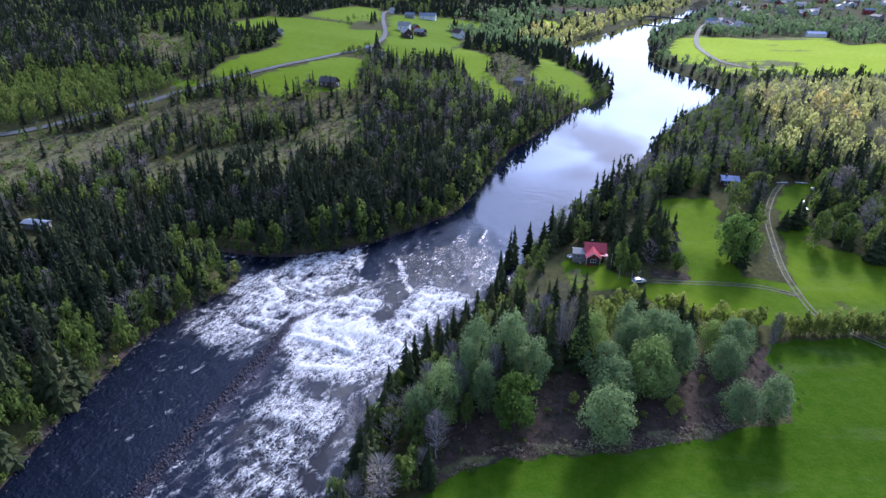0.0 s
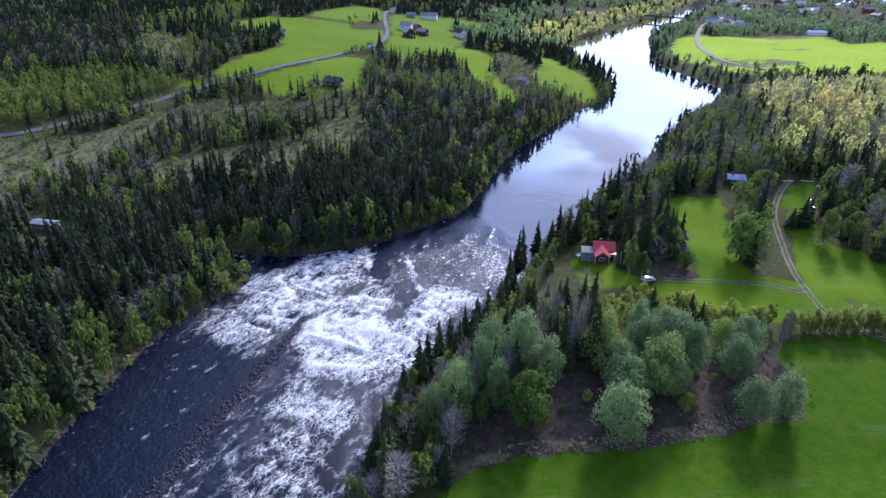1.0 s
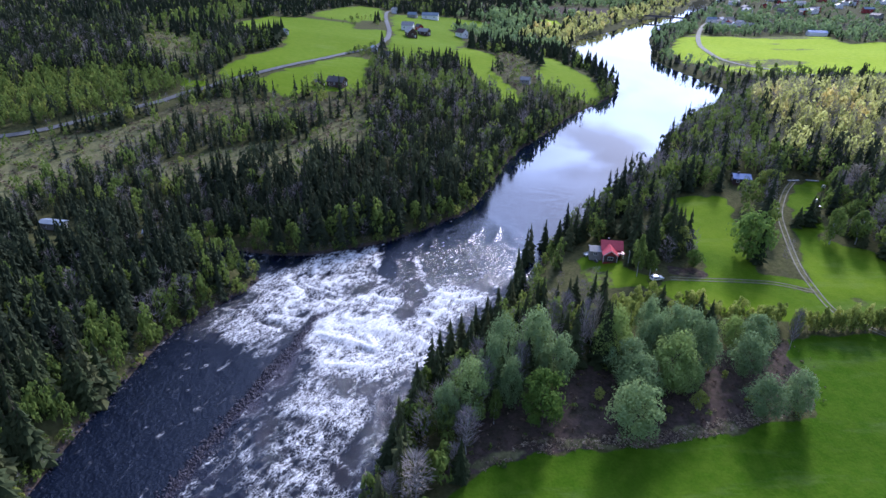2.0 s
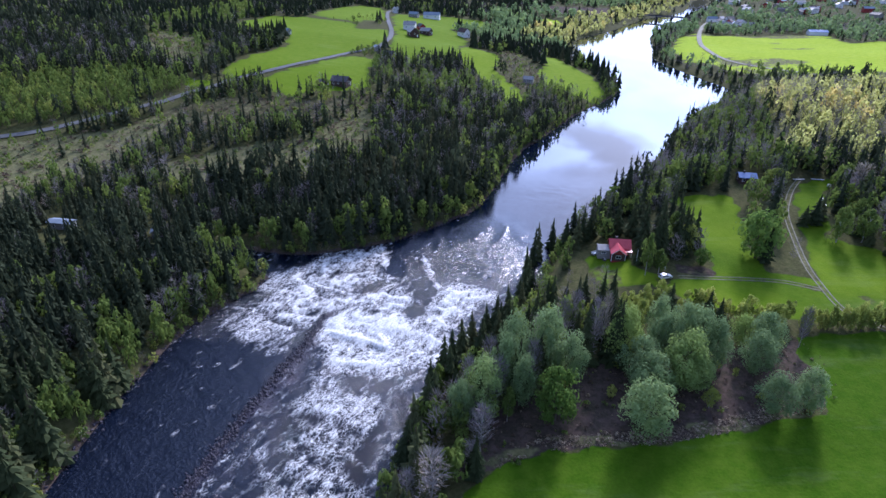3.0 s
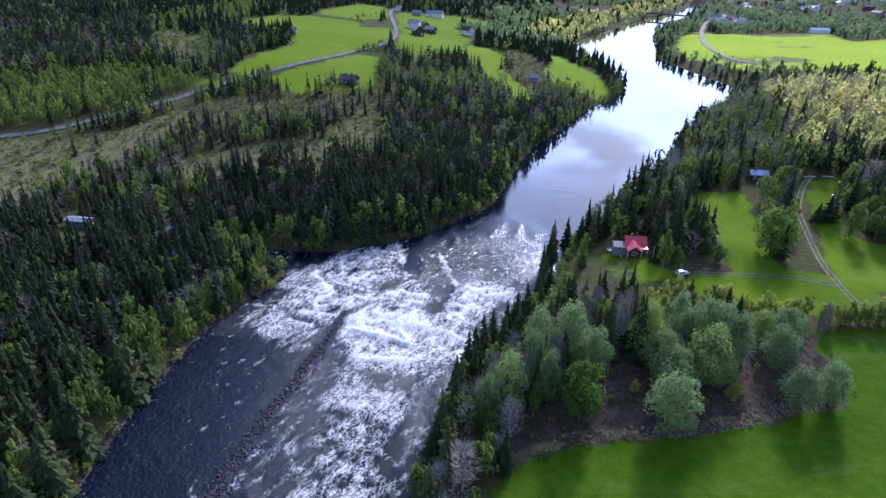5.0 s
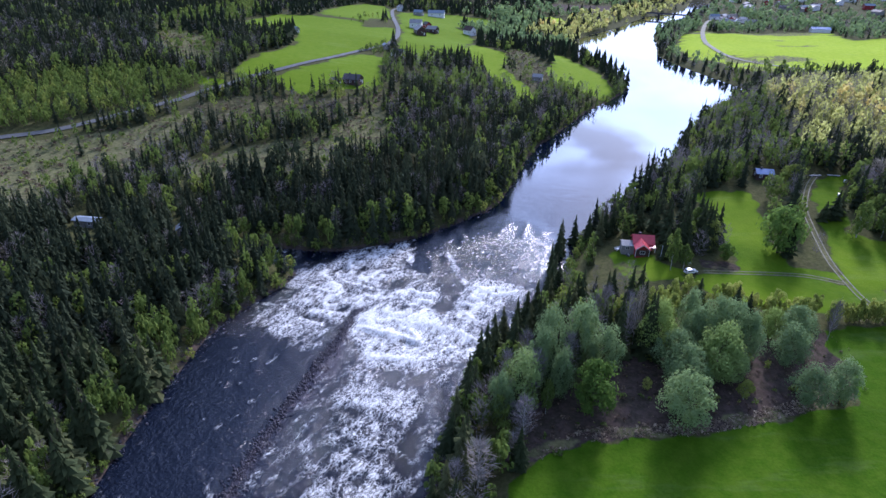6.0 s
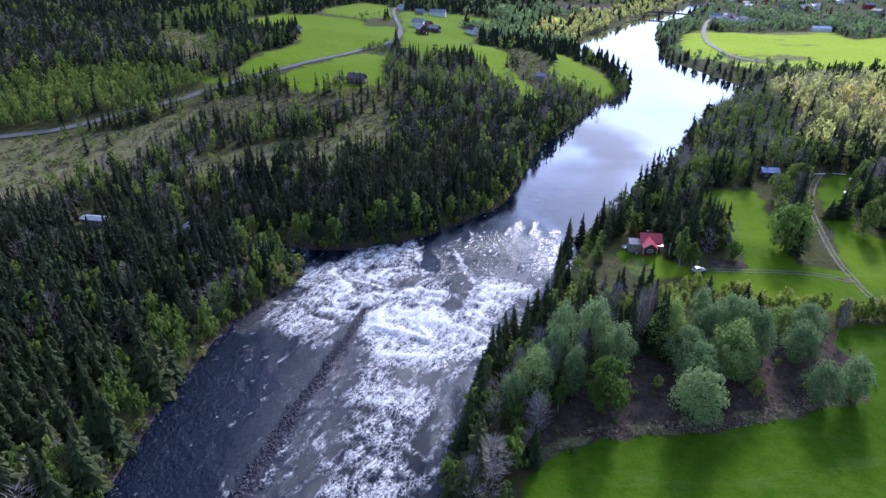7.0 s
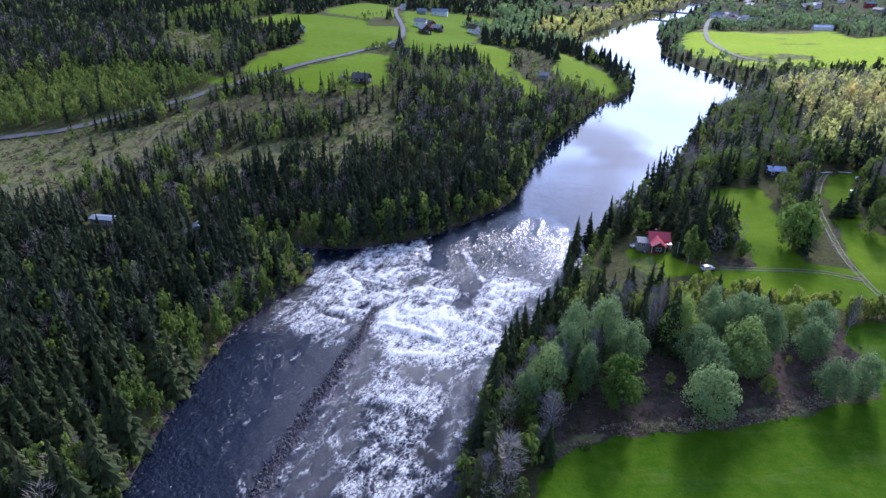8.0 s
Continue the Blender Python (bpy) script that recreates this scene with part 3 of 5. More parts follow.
def build_water():
    def sheet(xs, ys, rough):
        gx, gy = np.meshgrid(xs, ys)
        x, y = gx.ravel(), gy.ravel()
        h, d, _ = land(x, y)
        f = grid_faces(len(xs), len(ys))
        f = f[(d[f] < 2.5).any(1)]
        used, f = np.unique(f, return_inverse=True)
        x, y, d = x[used], y[used], d[used]
        f = f.reshape(-1, 4)
        soft = lambda p, w: ramp(edge(p, x, y) + (value_noise(x, y, 7, 5) - 0.5) * 8, -w, w)
        right = line_distance(RIGHT_CURVE, x, y)
        line = line_distance(smooth_line(DAM), x, y)
        east = ramp(inside([*DAM, (60, 144), (60, 60)], x, y) * line, 0, 3)
        a0, b0 = 0.53 * x + 0.85 * y, 1.8 * (0.85 * x - 0.53 * y)
        foam = np.maximum.reduce([0.58 * soft(STRONG, 5), 0.25 * soft(UPPER_LEFT, 10), 0.27 * soft(MIDDLE, 6), 0.38 * soft(UPPER_RIGHT, 5),
                                  (0.13 + 0.13 * ramp(y, 92, 124)) * soft(TAIL, 7) * ramp(right, 4, 10) * (0.15 + 0.85 * east), 0.02 * soft(WAVES, 8),
                                  0.05 * ramp(y, 112, 140) * ramp(200 - y, 0, 20), 0.15 * ramp(value_noise(a0, b0, 2.6, 71), 0.68, 0.95) * ramp(value_noise(x, y, 17, 73), 0.35, 0.65), 0.08 * east])
        for k, way in enumerate(STREAKS):
            foam = np.maximum(foam, 0.42 * ramp(1.6 - line_distance(smooth_line(way, 2), x, y) + (value_noise(x, y, 3, 50 + k) - 0.5) * 3, 0, 2))
        foam -= 0.26 * (1 - ramp(foam, 0, 0.18))
        foam = foam * ramp(235 - y, 0, 40) - 0.5 * ramp(y, 200, 240) + 0.05 * ramp(8 + d, 0, 8) * ramp(230 - y, 0, 60)
        foam -= 0.4 * ramp(2.6 - line, 0, 1.5)
        chop = np.maximum.reduce([soft(STRONG, 6), 0.9 * soft(UPPER_LEFT, 8), 0.9 * soft(MIDDLE, 6), 0.9 * soft(UPPER_RIGHT, 6), 0.75 * soft(TAIL, 6),
                                  (0.34 + 0.30 * ramp(195 - y, 0, 25)) * soft(WAVES, 18), (0.42 + 0.2 * ramp(y, 125, 145)) * ramp(185 - y, 0, 30), 0.06 * ramp(300 - y, 0, 80)])
        a = 0.53 * x + 0.85 * y
        b = 0.85 * x - 0.53 * y
        bend = (value_noise(x, y, 11, 2) - 0.5) * 9
        ridge = 1 - 2 * np.abs(value_noise(a + bend, b * 0.55 + bend, 3.8, 11) - 0.5)
        small = value_noise(a * 1.2 + bend, b * 0.9, 1.6, 12)
        train = 1 - 2 * np.abs(np.sin((a + bend * 0.45 + 2.5 * value_noise(b, a, 6, 14)) * np.pi / (4.2 + 0.02 * (y - 160)))) ** 0.8
        lift = chop * (1.15 * (ridge - 0.5) + 0.4 * (small - 0.5))
        lift *= ramp(-d, 0, 3) * rough * (0.40 + 0.60 * ramp(chop, 0.50, 0.85))
        lift += 0.20 * rough * train * ramp(value_noise(x, y, 8, 13), 0.2, 0.6) * soft(WAVES, 14) * ramp(y, 150, 172) * ramp(x, -32, -12) * ramp(-d, 0, 5)
        lift = lift * (0.12 + 0.88 * ramp(line, 1.5, 5)) + 0.5 * rough * soft(STRONG, 8) * ramp(y, 120, 146)
        foam += 0.55 * np.clip(lift - 0.4 * soft(STRONG, 8), -0.4, 0.5) * rough
        shoal = 0.9 * ramp(6.5 * (0.4 + value_noise(x, y, 5, 72)) - line, 0, 4) * (x > np.interp(y, DAM_Y, DAM_X) - 0.5) * (y < 148)
        return np.stack([x, y, lift], 1), f, foam, chop, shoal
    parts = [sheet(axis((-112, 100, 0.6, 0.6)), axis((56, 262, 0.6, 0.6)), 1.0),
             sheet(axis((-140, 60, 8, 8)), axis((-900, 56, 40, 4)), 0.0),
             sheet(axis((0, 1000, 6, 16)), axis((262, 2200, 6, 20)), 0.0)]
    off, V, F, A, C, S = 0, [], [], [], [], []
    for v, f, foam, chop, shoal in parts:
        V.append(v), F.append(f + off), A.append(foam), C.append(chop), S.append(shoal)
        off += len(v)
    me = mesh_from("river", np.vstack(V), np.vstack(F), mat_water, {"foam": np.concatenate(A), "chop": np.concatenate(C), "shoal": np.concatenate(S)}, True)
    tagged(new("water", me), "dark river with white foaming rapids and a calm bright upper reach", "river", kind="structure")


build_water()


def stone_shape(r):
    """One rough boulder of about unit size: a cube rounded and pushed about."""
    bm = bmesh.new()
    bmesh.ops.create_icosphere(bm, subdivisions=1, radius=0.5)
    v = np.array([tuple(p.co) for p in bm.verts]) * (1 + 0.28 * r.randn(len(bm.verts), 1)) * np.array([1, 0.8, 0.62])
    t = np.array([[p.index for p in f.verts] for f in bm.faces])
    bm.free()
    return v, t


def stones(name, x, y, z, size, label):
    """A spread of boulders joined into one mesh."""
    r = np.random.RandomState(77)
    shapes = [stone_shape(r) for _ in range(6)]
    V, T, off = [], [], 0
    for i in range(len(x)):
        v, t = shapes[i % 6]
        a = r.rand() * 6.28
        c, s = math.cos(a), math.sin(a)
        w = v * size[i]
        V.append(np.stack([w[:, 0] * c - w[:, 1] * s + x[i], w[:, 0] * s + w[:, 1] * c + y[i], w[:, 2] + z[i]], 1))
        T.append(t + off)
        off += len(v)
    tagged(new(name, mesh_from(name, np.vstack(V), np.vstack(T), mat_stone)), label, "stones", kind="stuff")


def build_stones():
    r = np.random.RandomState(8)
    c = smooth_line(DAM, 0.34)
    pick = np.repeat(c, 8, axis=0)
    wide = np.where(r.rand(len(pick)) < 0.55, 0.9 * r.randn(len(pick)), 4.2 * r.rand(len(pick)) ** 1.4)
    x = pick[:, 0] + wide
    y = pick[:, 1] + 0.5 * r.randn(len(pick))
    line = line_distance(c, x, y)
    stones("stone_dam", x, y, 0.16 - 0.07 * line + 0.09 * r.randn(len(x)), 0.25 + 0.65 * r.rand(len(x)) ** 2.2, "low submerged dam of dark purplish stones in the river")
    x, y = [], []
    for bank, a, b in ((LEFT_CURVE, 60, 225), (RIGHT_CURVE, 60, 215), (LEFT_CURVE, 225, 480)):
        q = bank[(bank[:, 1] > a) & (bank[:, 1] < b)]
        n = 750 if a == 60 else 300
        i = r.randint(0, len(q) - 1, n)
        u = r.rand(n, 1)
        p = q[i] * (1 - u) + q[i + 1] * u + 0.8 * r.randn(n, 2)
        x.append(p[:, 0]), y.append(p[:, 1])
    x, y = np.concatenate(x), np.concatenate(y)
    stones("shore_stones", x, y, np.maximum(land(x, y)[0], -0.1) + 0.05, 0.3 + 0.7 * r.rand(len(x)) ** 2, "dark boulders along the river shore")


build_stones()


# ---- trees: shapes of height 1 and radius 1, as arrays of corners and triangles ----
def spruce_crown(seed, tiers, boughs, folded=True):
    """Tiers of drooping boughs round a slim core, ragged and a little uneven."""
    r = np.random.RandomState(seed)
    V, T = [], []

    def tri(*pts):
        k = len(V)
        V.extend(pts)
        T.append((k, k + 1, k + 2))
    for i in range(tiers):
        u = (i + 0.6 * r.rand()) / tiers
        z = 0.07 + 0.90 * u
        rad = (1 - u) ** 0.8 * (0.80 + 0.3 * r.rand()) + 0.035
        turn = r.rand() * 7
        n = max(4, int(round(boughs * (1.1 - 0.55 * u))))
        for k in range(n):
            a = turn + 2 * np.pi * (k + 0.6 * r.rand()) / n
            q = rad * (0.45 + 0.70 * r.rand())
            zz = z + 0.45 / tiers * r.randn()
            droop = (0.035 + 0.075 * r.rand()) * (1.2 - 0.7 * u)
            w = q * (0.20 + 0.16 * r.rand()) + 0.035
            c, s = np.cos(a), np.sin(a)
            root = (0.05 * c, 0.05 * s, zz + 0.03)
            tip = (q * c, q * s, zz - droop)
            lft = (0.58 * q * c + w * s, 0.58 * q * s - w * c, zz - droop * 0.85)
            rgt = (0.58 * q * c - w * s, 0.58 * q * s + w * c, zz - droop * 0.85)
            k0 = len(V)
            if folded:
                V.extend([root, lft, tip, rgt, (0.6 * q * c, 0.6 * q * s, zz - 0.15 * droop)])
                T.extend([(k0, k0 + 1, k0 + 4), (k0 + 1, k0 + 2, k0 + 4), (k0 + 2, k0 + 3, k0 + 4), (k0 + 3, k0, k0 + 4)])
            else:
                V.extend([root, lft, tip, rgt])
                T.extend([(k0, k0 + 1, k0 + 2), (k0, k0 + 2, k0 + 3)])
    for k in range(6):
        a, b = k * np.pi / 3, (k + 1) * np.pi / 3
        tri((0.26 * np.cos(a), 0.26 * np.sin(a), 0.08), (0.26 * np.cos(b), 0.26 * np.sin(b), 0.08), (0, 0, 0.95))
    for k in range(3):
        a = k * 2.1
        tri((0.05 * np.cos(a), 0.05 * np.sin(a), 0.90), (0.05 * np.cos(a + 2.1), 0.05 * np.sin(a + 2.1), 0.90), (0, 0, 1.03))
    return np.array(V), np.array(T)


def far_spruce(seed):
    """The same at a distance: four ragged skirts."""
    r = np.random.RandomState(seed)
    V, T = [], []
    for i in range(4):
        u = i / 4
        n = 7
        k0 = len(V)
        V.append((0.03 * r.randn(), 0.03 * r.randn(), min(1.02, 0.10 + 0.9 * u + 0.40)))
        for k in range(n):
            a = 2 * np.pi * (k + 0.6 * r.rand()) / n + i
            q = (1 - u) ** 0.9 * (0.6 + 0.6 * (k % 2) + 0.2 * r.rand())
            V.append((q * np.cos(a), q * np.sin(a), 0.08 + 0.86 * u - 0.03 * (k % 2)))
        T += [(k0, k0 + 1 + k, k0 + 1 + (k + 1) % n) for k in range(n)]
    return np.array(V), np.array(T)


def leafy_crown(seed, clumps, leaves, size, slim=1.0, low=0.12, flat=0.0):
    """Clumps of small leaf sprays spread over an uneven crown with gaps."""
    r = np.random.RandomState(seed)
    V, T = [], []
    mid, half = (1 + low) / 2, (1 - low) / 2
    centres = []
    for i in range(clumps):
        u = 1 - 2 * (i + 0.5) / clumps
        a = i * 2.39996 + 0.5 * r.randn()
        u = np.clip(u + 0.12 * r.randn(), -1, 1)
        s = np.sqrt(max(0, 1 - u * u)) * (0.52 + 0.22 * r.rand())
        s *= (1 - 0.25 * max(0, u) * slim) * (1 + 0.20 * np.sin(2 * a + seed) + 0.14 * np.sin(3 * a + 2.1 * seed + 3 * u))
        centres.append((s * np.cos(a), s * np.sin(a), mid + half * u * 0.80, (0.15 + 0.25 * r.rand() ** 1.3) * (1 + flat)))
    centres += [(0.2 * r.randn(), 0.2 * r.randn(), mid + half * 0.5 * r.randn() * 0.6, 0.42) for _ in range(max(2, clumps // 6))]
    per = max(3, leaves // len(centres))
    for cx, cy, cz, cr in centres:
        n = r.randn(per, 3)
        n /= np.linalg.norm(n, axis=1)[:, None]
        n[:, 2] = np.where(n[:, 2] < -0.35, -n[:, 2], n[:, 2])
        rad = cr * (0.72 + 0.38 * r.rand(per, 1))
        p = np.array([cx, cy, cz]) + n * rad * np.array([1, 1, half * 1.25])
        t = np.cross(n, r.randn(per, 3))
        t /= np.linalg.norm(t, axis=1)[:, None] + 1e-9
        b = np.cross(n, t) + 0.5 * n * r.randn(per, 1)
        s = size * (0.6 + 0.8 * r.rand(per, 1))
        asp = np.array([1, 1, half * 1.2])
        for q, tt, bb, ss in zip(p, t * asp, b * asp, s[:, 0]):
            k = len(V)
            V.extend([q - tt * ss, q - 0.55 * bb * ss, q + tt * ss * 1.15, q + 0.6 * bb * ss])
            T.extend([(k, k + 1, k + 2), (k, k + 2, k + 3)])
    return np.array(V), np.array(T)


def rod(V, T, a, b, ra, rb, sides=4):
    """A tapering limb between two points, added to the lists."""
    a, b = np.array(a, float), np.array(b, float)
    d = b - a
    d /= np.linalg.norm(d) + 1e-9
    e = np.cross(d, (0.3, 0.9, 0.2))
    e /= np.linalg.norm(e)
    f = np.cross(d, e)
    k0 = len(V)
    for c, r in ((a, ra), (b, rb)):
        for k in range(sides):
            w = 2 * np.pi * k / sides
            V.append(tuple(c + r * (np.cos(w) * e + np.sin(w) * f)))
    for k in range(sides):
        j = (k + 1) % sides
        T.extend([(k0 + k, k0 + j, k0 + sides + j), (k0 + k, k0 + sides + j, k0 + sides + k)])


def limbs(seed, count, thick=0.035, spread=0.75, start=0.18, top=0.9):
    """A tapered, slightly bent trunk with limbs."""
    r = np.random.RandomState(seed)
    V, T = [], []
    p, rad = np.array([0, 0, -0.02]), thick
    steps = 5
    spine = [p]
    for i in range(steps):
        q = np.array([0.06 * r.randn(), 0.06 * r.randn(), top * (i + 1) / steps])
        rod(V, T, p, q, rad, rad * 0.72, 6)
        p, rad = q, rad * 0.72
        spine.append(p)
    for k in range(count):
        u = start + (0.92 - start) * (k + r.rand()) / count
        i = min(steps - 1, int(u / top * steps))
        base = spine[i] + (spine[i + 1] - spine[i]) * (u / top * steps - i)
        a = k * 2.4 + r.rand()
        reach = spread * (1.05 - u) * (0.6 + 0.5 * r.rand())
        tip = base + np.array([reach * np.cos(a), reach * np.sin(a), 0.10 + 0.14 * r.rand()])
        rod(V, T, base, tip, thick * 0.40 * (1.1 - u), 0.004, 3)
    return np.array(V), np.array(T)


def twig_crown(seed, count, thick=0.018):
    """The fine grey twigs of a leafless birch, fanning up from its limbs."""
    r = np.random.RandomState(seed)
    V, T = [], []
    for k in range(count):
        u = 0.22 + 0.76 * r.rand()
        a = 2 * np.pi * r.rand()
        wide = np.sin(np.pi * min(1, (1.02 - u) / 0.85)) ** 0.7
        s, e = 0.75 * wide * np.sqrt(r.rand()), 0.25 + 0.2 * r.rand()
        p = np.array([s * np.cos(a), s * np.sin(a), u])
        g = p + np.array([e * np.cos(a + 0.8 * r.randn()), e * np.sin(a + 0.8 * r.randn()), 0.05 + 0.09 * r.rand()])
        w = np.array([thick * np.sin(a), -thick * np.cos(a), 0.004 * r.randn()])
        k0 = len(V)
        V.extend([p - w, p + w, g])
        T.append((k0, k0 + 1, k0 + 2))
    return np.array(V), np.array(T)


def shape_mesh(name, shape, mat):
    return mesh_from(name, shape[0], shape[1], mat)


class TreeKind:
    """Some shapes of one kind of tree; each tree is an Empty at its foot with a trunk and a crown."""

    def __init__(self, name, label, category, group, crowns, trunks, crown_mat, trunk_mat):
        self.name, self.label, self.category, self.group = name, label, category, group
        self.crowns = [shape_mesh(name + " crown", c, crown_mat) for c in crowns]
        self.trunks = [shape_mesh(name + " trunk", t, trunk_mat) for t in trunks]
        self.made = {}

    def plant(self, x, y, high, wide, turn=0.0, label="", lean=(0.0, 0.0)):
        z = float(land(np.array([x]), np.array([y]))[0][0])
        k = int(turn * 1000 + x * 3 + y * 7) % len(self.crowns)
        m = pose(x, y, z - 0.05, lean[0], lean[1], turn) @ Matrix.Diagonal((wide, wide, high, 1))
        if k in self.made:
            first = self.made[k]
            ob = copy_thing(first, m @ Matrix.Diagonal([1 / v for v in first.scale]).to_4x4())
        else:
            ob = self.made[k] = new(self.name)
            ob.empty_display_size = 0.5
            for part_name, me in (("crown", self.crowns[k]), ("trunk", self.trunks[k % len(self.trunks)])):
                new(part_name, me).parent = ob
            ob.matrix_basis = m
        return tagged(ob, label or self.label, self.category, self.group)


def scatter(name, shapes, places, mat, label, category):
    """A wood: many trees of the given shapes joined into one mesh. places: x, y, height, radius, turn, tint."""
    V, T, A, off = [], [], [], 0
    x, y, high, wide, turn, tint = [np.asarray(v, float) for v in places]
    if not len(x):
        return None
    z = land(x, y)[0]
    pick = (np.arange(len(x)) * 7919) % len(shapes)
    for k, (sv, st) in enumerate(shapes):
        i = np.nonzero(pick == k)[0]
        if not len(i):
            continue
        c, s = np.cos(turn[i])[:, None], np.sin(turn[i])[:, None]
        w = wide[i][:, None]
        lx = (np.sin(turn[i] * 5) * 0.035)[:, None] * sv[None, :, 2] * high[i][:, None]
        px = (sv[None, :, 0] * c - sv[None, :, 1] * s) * w + x[i][:, None] + lx
        py = (sv[None, :, 0] * s + sv[None, :, 1] * c) * w + y[i][:, None]
        pz = sv[None, :, 2] * high[i][:, None] + z[i][:, None] - 0.1
        n = len(sv)
        V.append(np.stack([px, py, pz], -1).reshape(-1, 3))
        T.append((st[None] + (np.arange(len(i)) * n)[:, None, None]).reshape(-1, 3) + off)
        A.append(np.repeat(tint[i], n))
        off += n * len(i)
    me = mesh_from(name, np.vstack(V), np.vstack(T), mat, {"tint": np.concatenate(A)})
    return tagged(new(name, me), label, category, kind="stuff")


spruce = TreeKind("spruce_tree", "tall dark green spruce with drooping ragged boughs", "tree", "spruces on the river banks",
                  [spruce_crown(10 + k, 18, 9) for k in range(6)], [limbs(20, 6, 0.10, 0.5, 0.1, 0.95)], mat_needles, mat_bark)
sallow = TreeKind("sallow_tree", "round grey-green sallow with dense fresh leaves", "tree", "sallows by the field",
                  [leafy_crown(30 + k, (34, 50, 28, 42, 58)[k], 6500, 0.032, (0.4, 1.2, 0.8, 1.6, 0.2)[k], 0.02, (0.15, 0.0, 0.3, 0.1, 0.0)[k]) for k in range(5)], [limbs(40 + k, 14) for k in range(2)], mat_sallow, mat_bark)
birch = TreeKind("birch_tree", "slender birch with fresh yellow-green leaves", "tree", "birches by the meadow",
                 [leafy_crown(50 + k, 22, 1300, 0.075, 1.0, 0.12) for k in range(4)], [limbs(60 + k, 12, 0.05) for k in range(2)], mat_spring, mat_birch_bark)
bare_birch = TreeKind("bare_birch", "leafless grey birch with fine upright twigs", "tree", "bare birches on the bank",
                      [twig_crown(70 + k, 480) for k in range(3)], [limbs(80 + k, 34, 0.05, 0.95) for k in range(3)], mat_twigs, mat_birch_bark)
shrub = TreeKind("shrub", "slim yellow-green sapling along the field edge", "shrub", "shrubs in the hedgerow",
                 [leafy_crown(90 + k, 14, 520, 0.105, 1.6, 0.06) for k in range(4)], [limbs(95, 8, 0.06, 0.9, 0.05, 0.7)], mat_hedge, mat_bark)

# ---- trees on the near bank: x, y, height, crown radius ----
SALLOWS = [(36.5, 94.7, 12.2, 5.7), (67.0, 99.8, 10.0, 3.9), (74.8, 100.9, 10.6, 3.5), (68.3, 112.6, 11.2, 3.6), (40.1, 106, 11.1, 4.8), (39.8, 111.1, 11, 4.1),
           (48.8, 108, 14.6, 5.0), (51, 117.4, 15.9, 3.7), (55, 115.8, 15.3, 4.4), (58.3, 113.4, 14.1, 3.2), (46.8, 116.8, 12.5, 3.4), (48.4, 125, 12.5, 3.1)]
SALLOWS_WEST = [(51.9, 107, 8.9, 3.5), (37.6, 117.8, 14.3, 4.3), (73.8, 119.5, 11.6, 4.2), (70.5, 123.7, 8.3, 3.1), (17.8, 113.7, 18, 4.0), (22.6, 110, 13.8, 3.4),
                (9.3, 111.6, 17, 3.6), (7.4, 107.2, 15.8, 3.1), (10.8, 103.1, 13.3, 2.5), (1.5, 100.5, 13.9, 4.0), (-3.4, 97, 12.7, 2.9)]
BIRCHES = [(56, 158, 13.8, 2.8), (60, 158, 8.4, 2.6), (75, 187, 7.2, 3.0), (73, 171, 11, 3.4), (126, 219, 10, 5.4), (129, 180, 13, 4.2), (138, 180, 12.2, 4.6),
           (53.3, 101.7, 5.3, 1.9), (44.7, 127.8, 11, 2.1), (7, 98.5, 9.4, 1.9), (-6.6, 83.1, 8.6, 2.6), (-11.3, 91.1, 6.4, 1.9), (-7.6, 95.2, 5.4, 1.9), (-8.4, 107.6, 10.8, 2.8)]
BARES = [(85.1, 122.8, 12.2, 1.8), (0.6, 90.3, 12.4, 3.1), (-9.7, 79.1, 11.5, 4.3), (-14.2, 76.4, 9.8, 2.4), (15.4, 119.4, 14.1, 2.3), (30.6, 120.3, 16.6, 2.3),
         (33.3, 121.4, 17.3, 2.0), (3.8, 111.5, 13.7, 2.9), (-2.1, 85.8, 7.3, 2.3), (-16.3, 96.5, 11.6, 2.6), (161, 220, 12, 6.0), (29, 134, 11.5, 3.0), (24, 127, 13, 2.6),
         (5, 103.5, 14, 2.6), (13.5, 108, 14.5, 2.4), (-1.5, 104.5, 13.5, 2.6)]
SPRUCES = [(56, 190, 15.5, 2.3), (60, 187, 14.5, 2.4), (53, 191, 13.5, 2.2), (47, 192, 12.5, 2.4), (43, 189, 13.4, 2.3), (38, 190, 11, 2.3),
           (33, 190, 13.1, 2.1), (27, 182, 16, 1.9), (24, 177, 17, 1.9), (21, 169, 13.9, 1.8), (61.9, 162.6, 8.0, 1.4), (57, 139, 9.3, 2.1),
           (67, 137, 8.2, 1.6), (68.5, 133, 8.6, 1.6), (34, 146, 10.8, 1.8), (38, 141, 14, 1.7)]
SPRUCES_HOUSE = [(42, 144, 12.3, 1.7), (57, 166, 12.5, 2.5), (62, 169, 16, 2.7), (64.5, 170, 18, 2.5), (72, 171, 17, 2.5), (67, 178, 17.5, 2.8),
                 (61, 176, 16.5, 2.7), (73, 178, 16, 2.7), (124, 192, 8.4, 2.0), (128, 193, 12.5, 2.4), (132, 196, 12, 2.4), (142, 170, 13.5, 2.7),
                 (63, 183, 16, 2.6), (70, 186, 15, 2.6), (77, 189, 13, 2.4)]
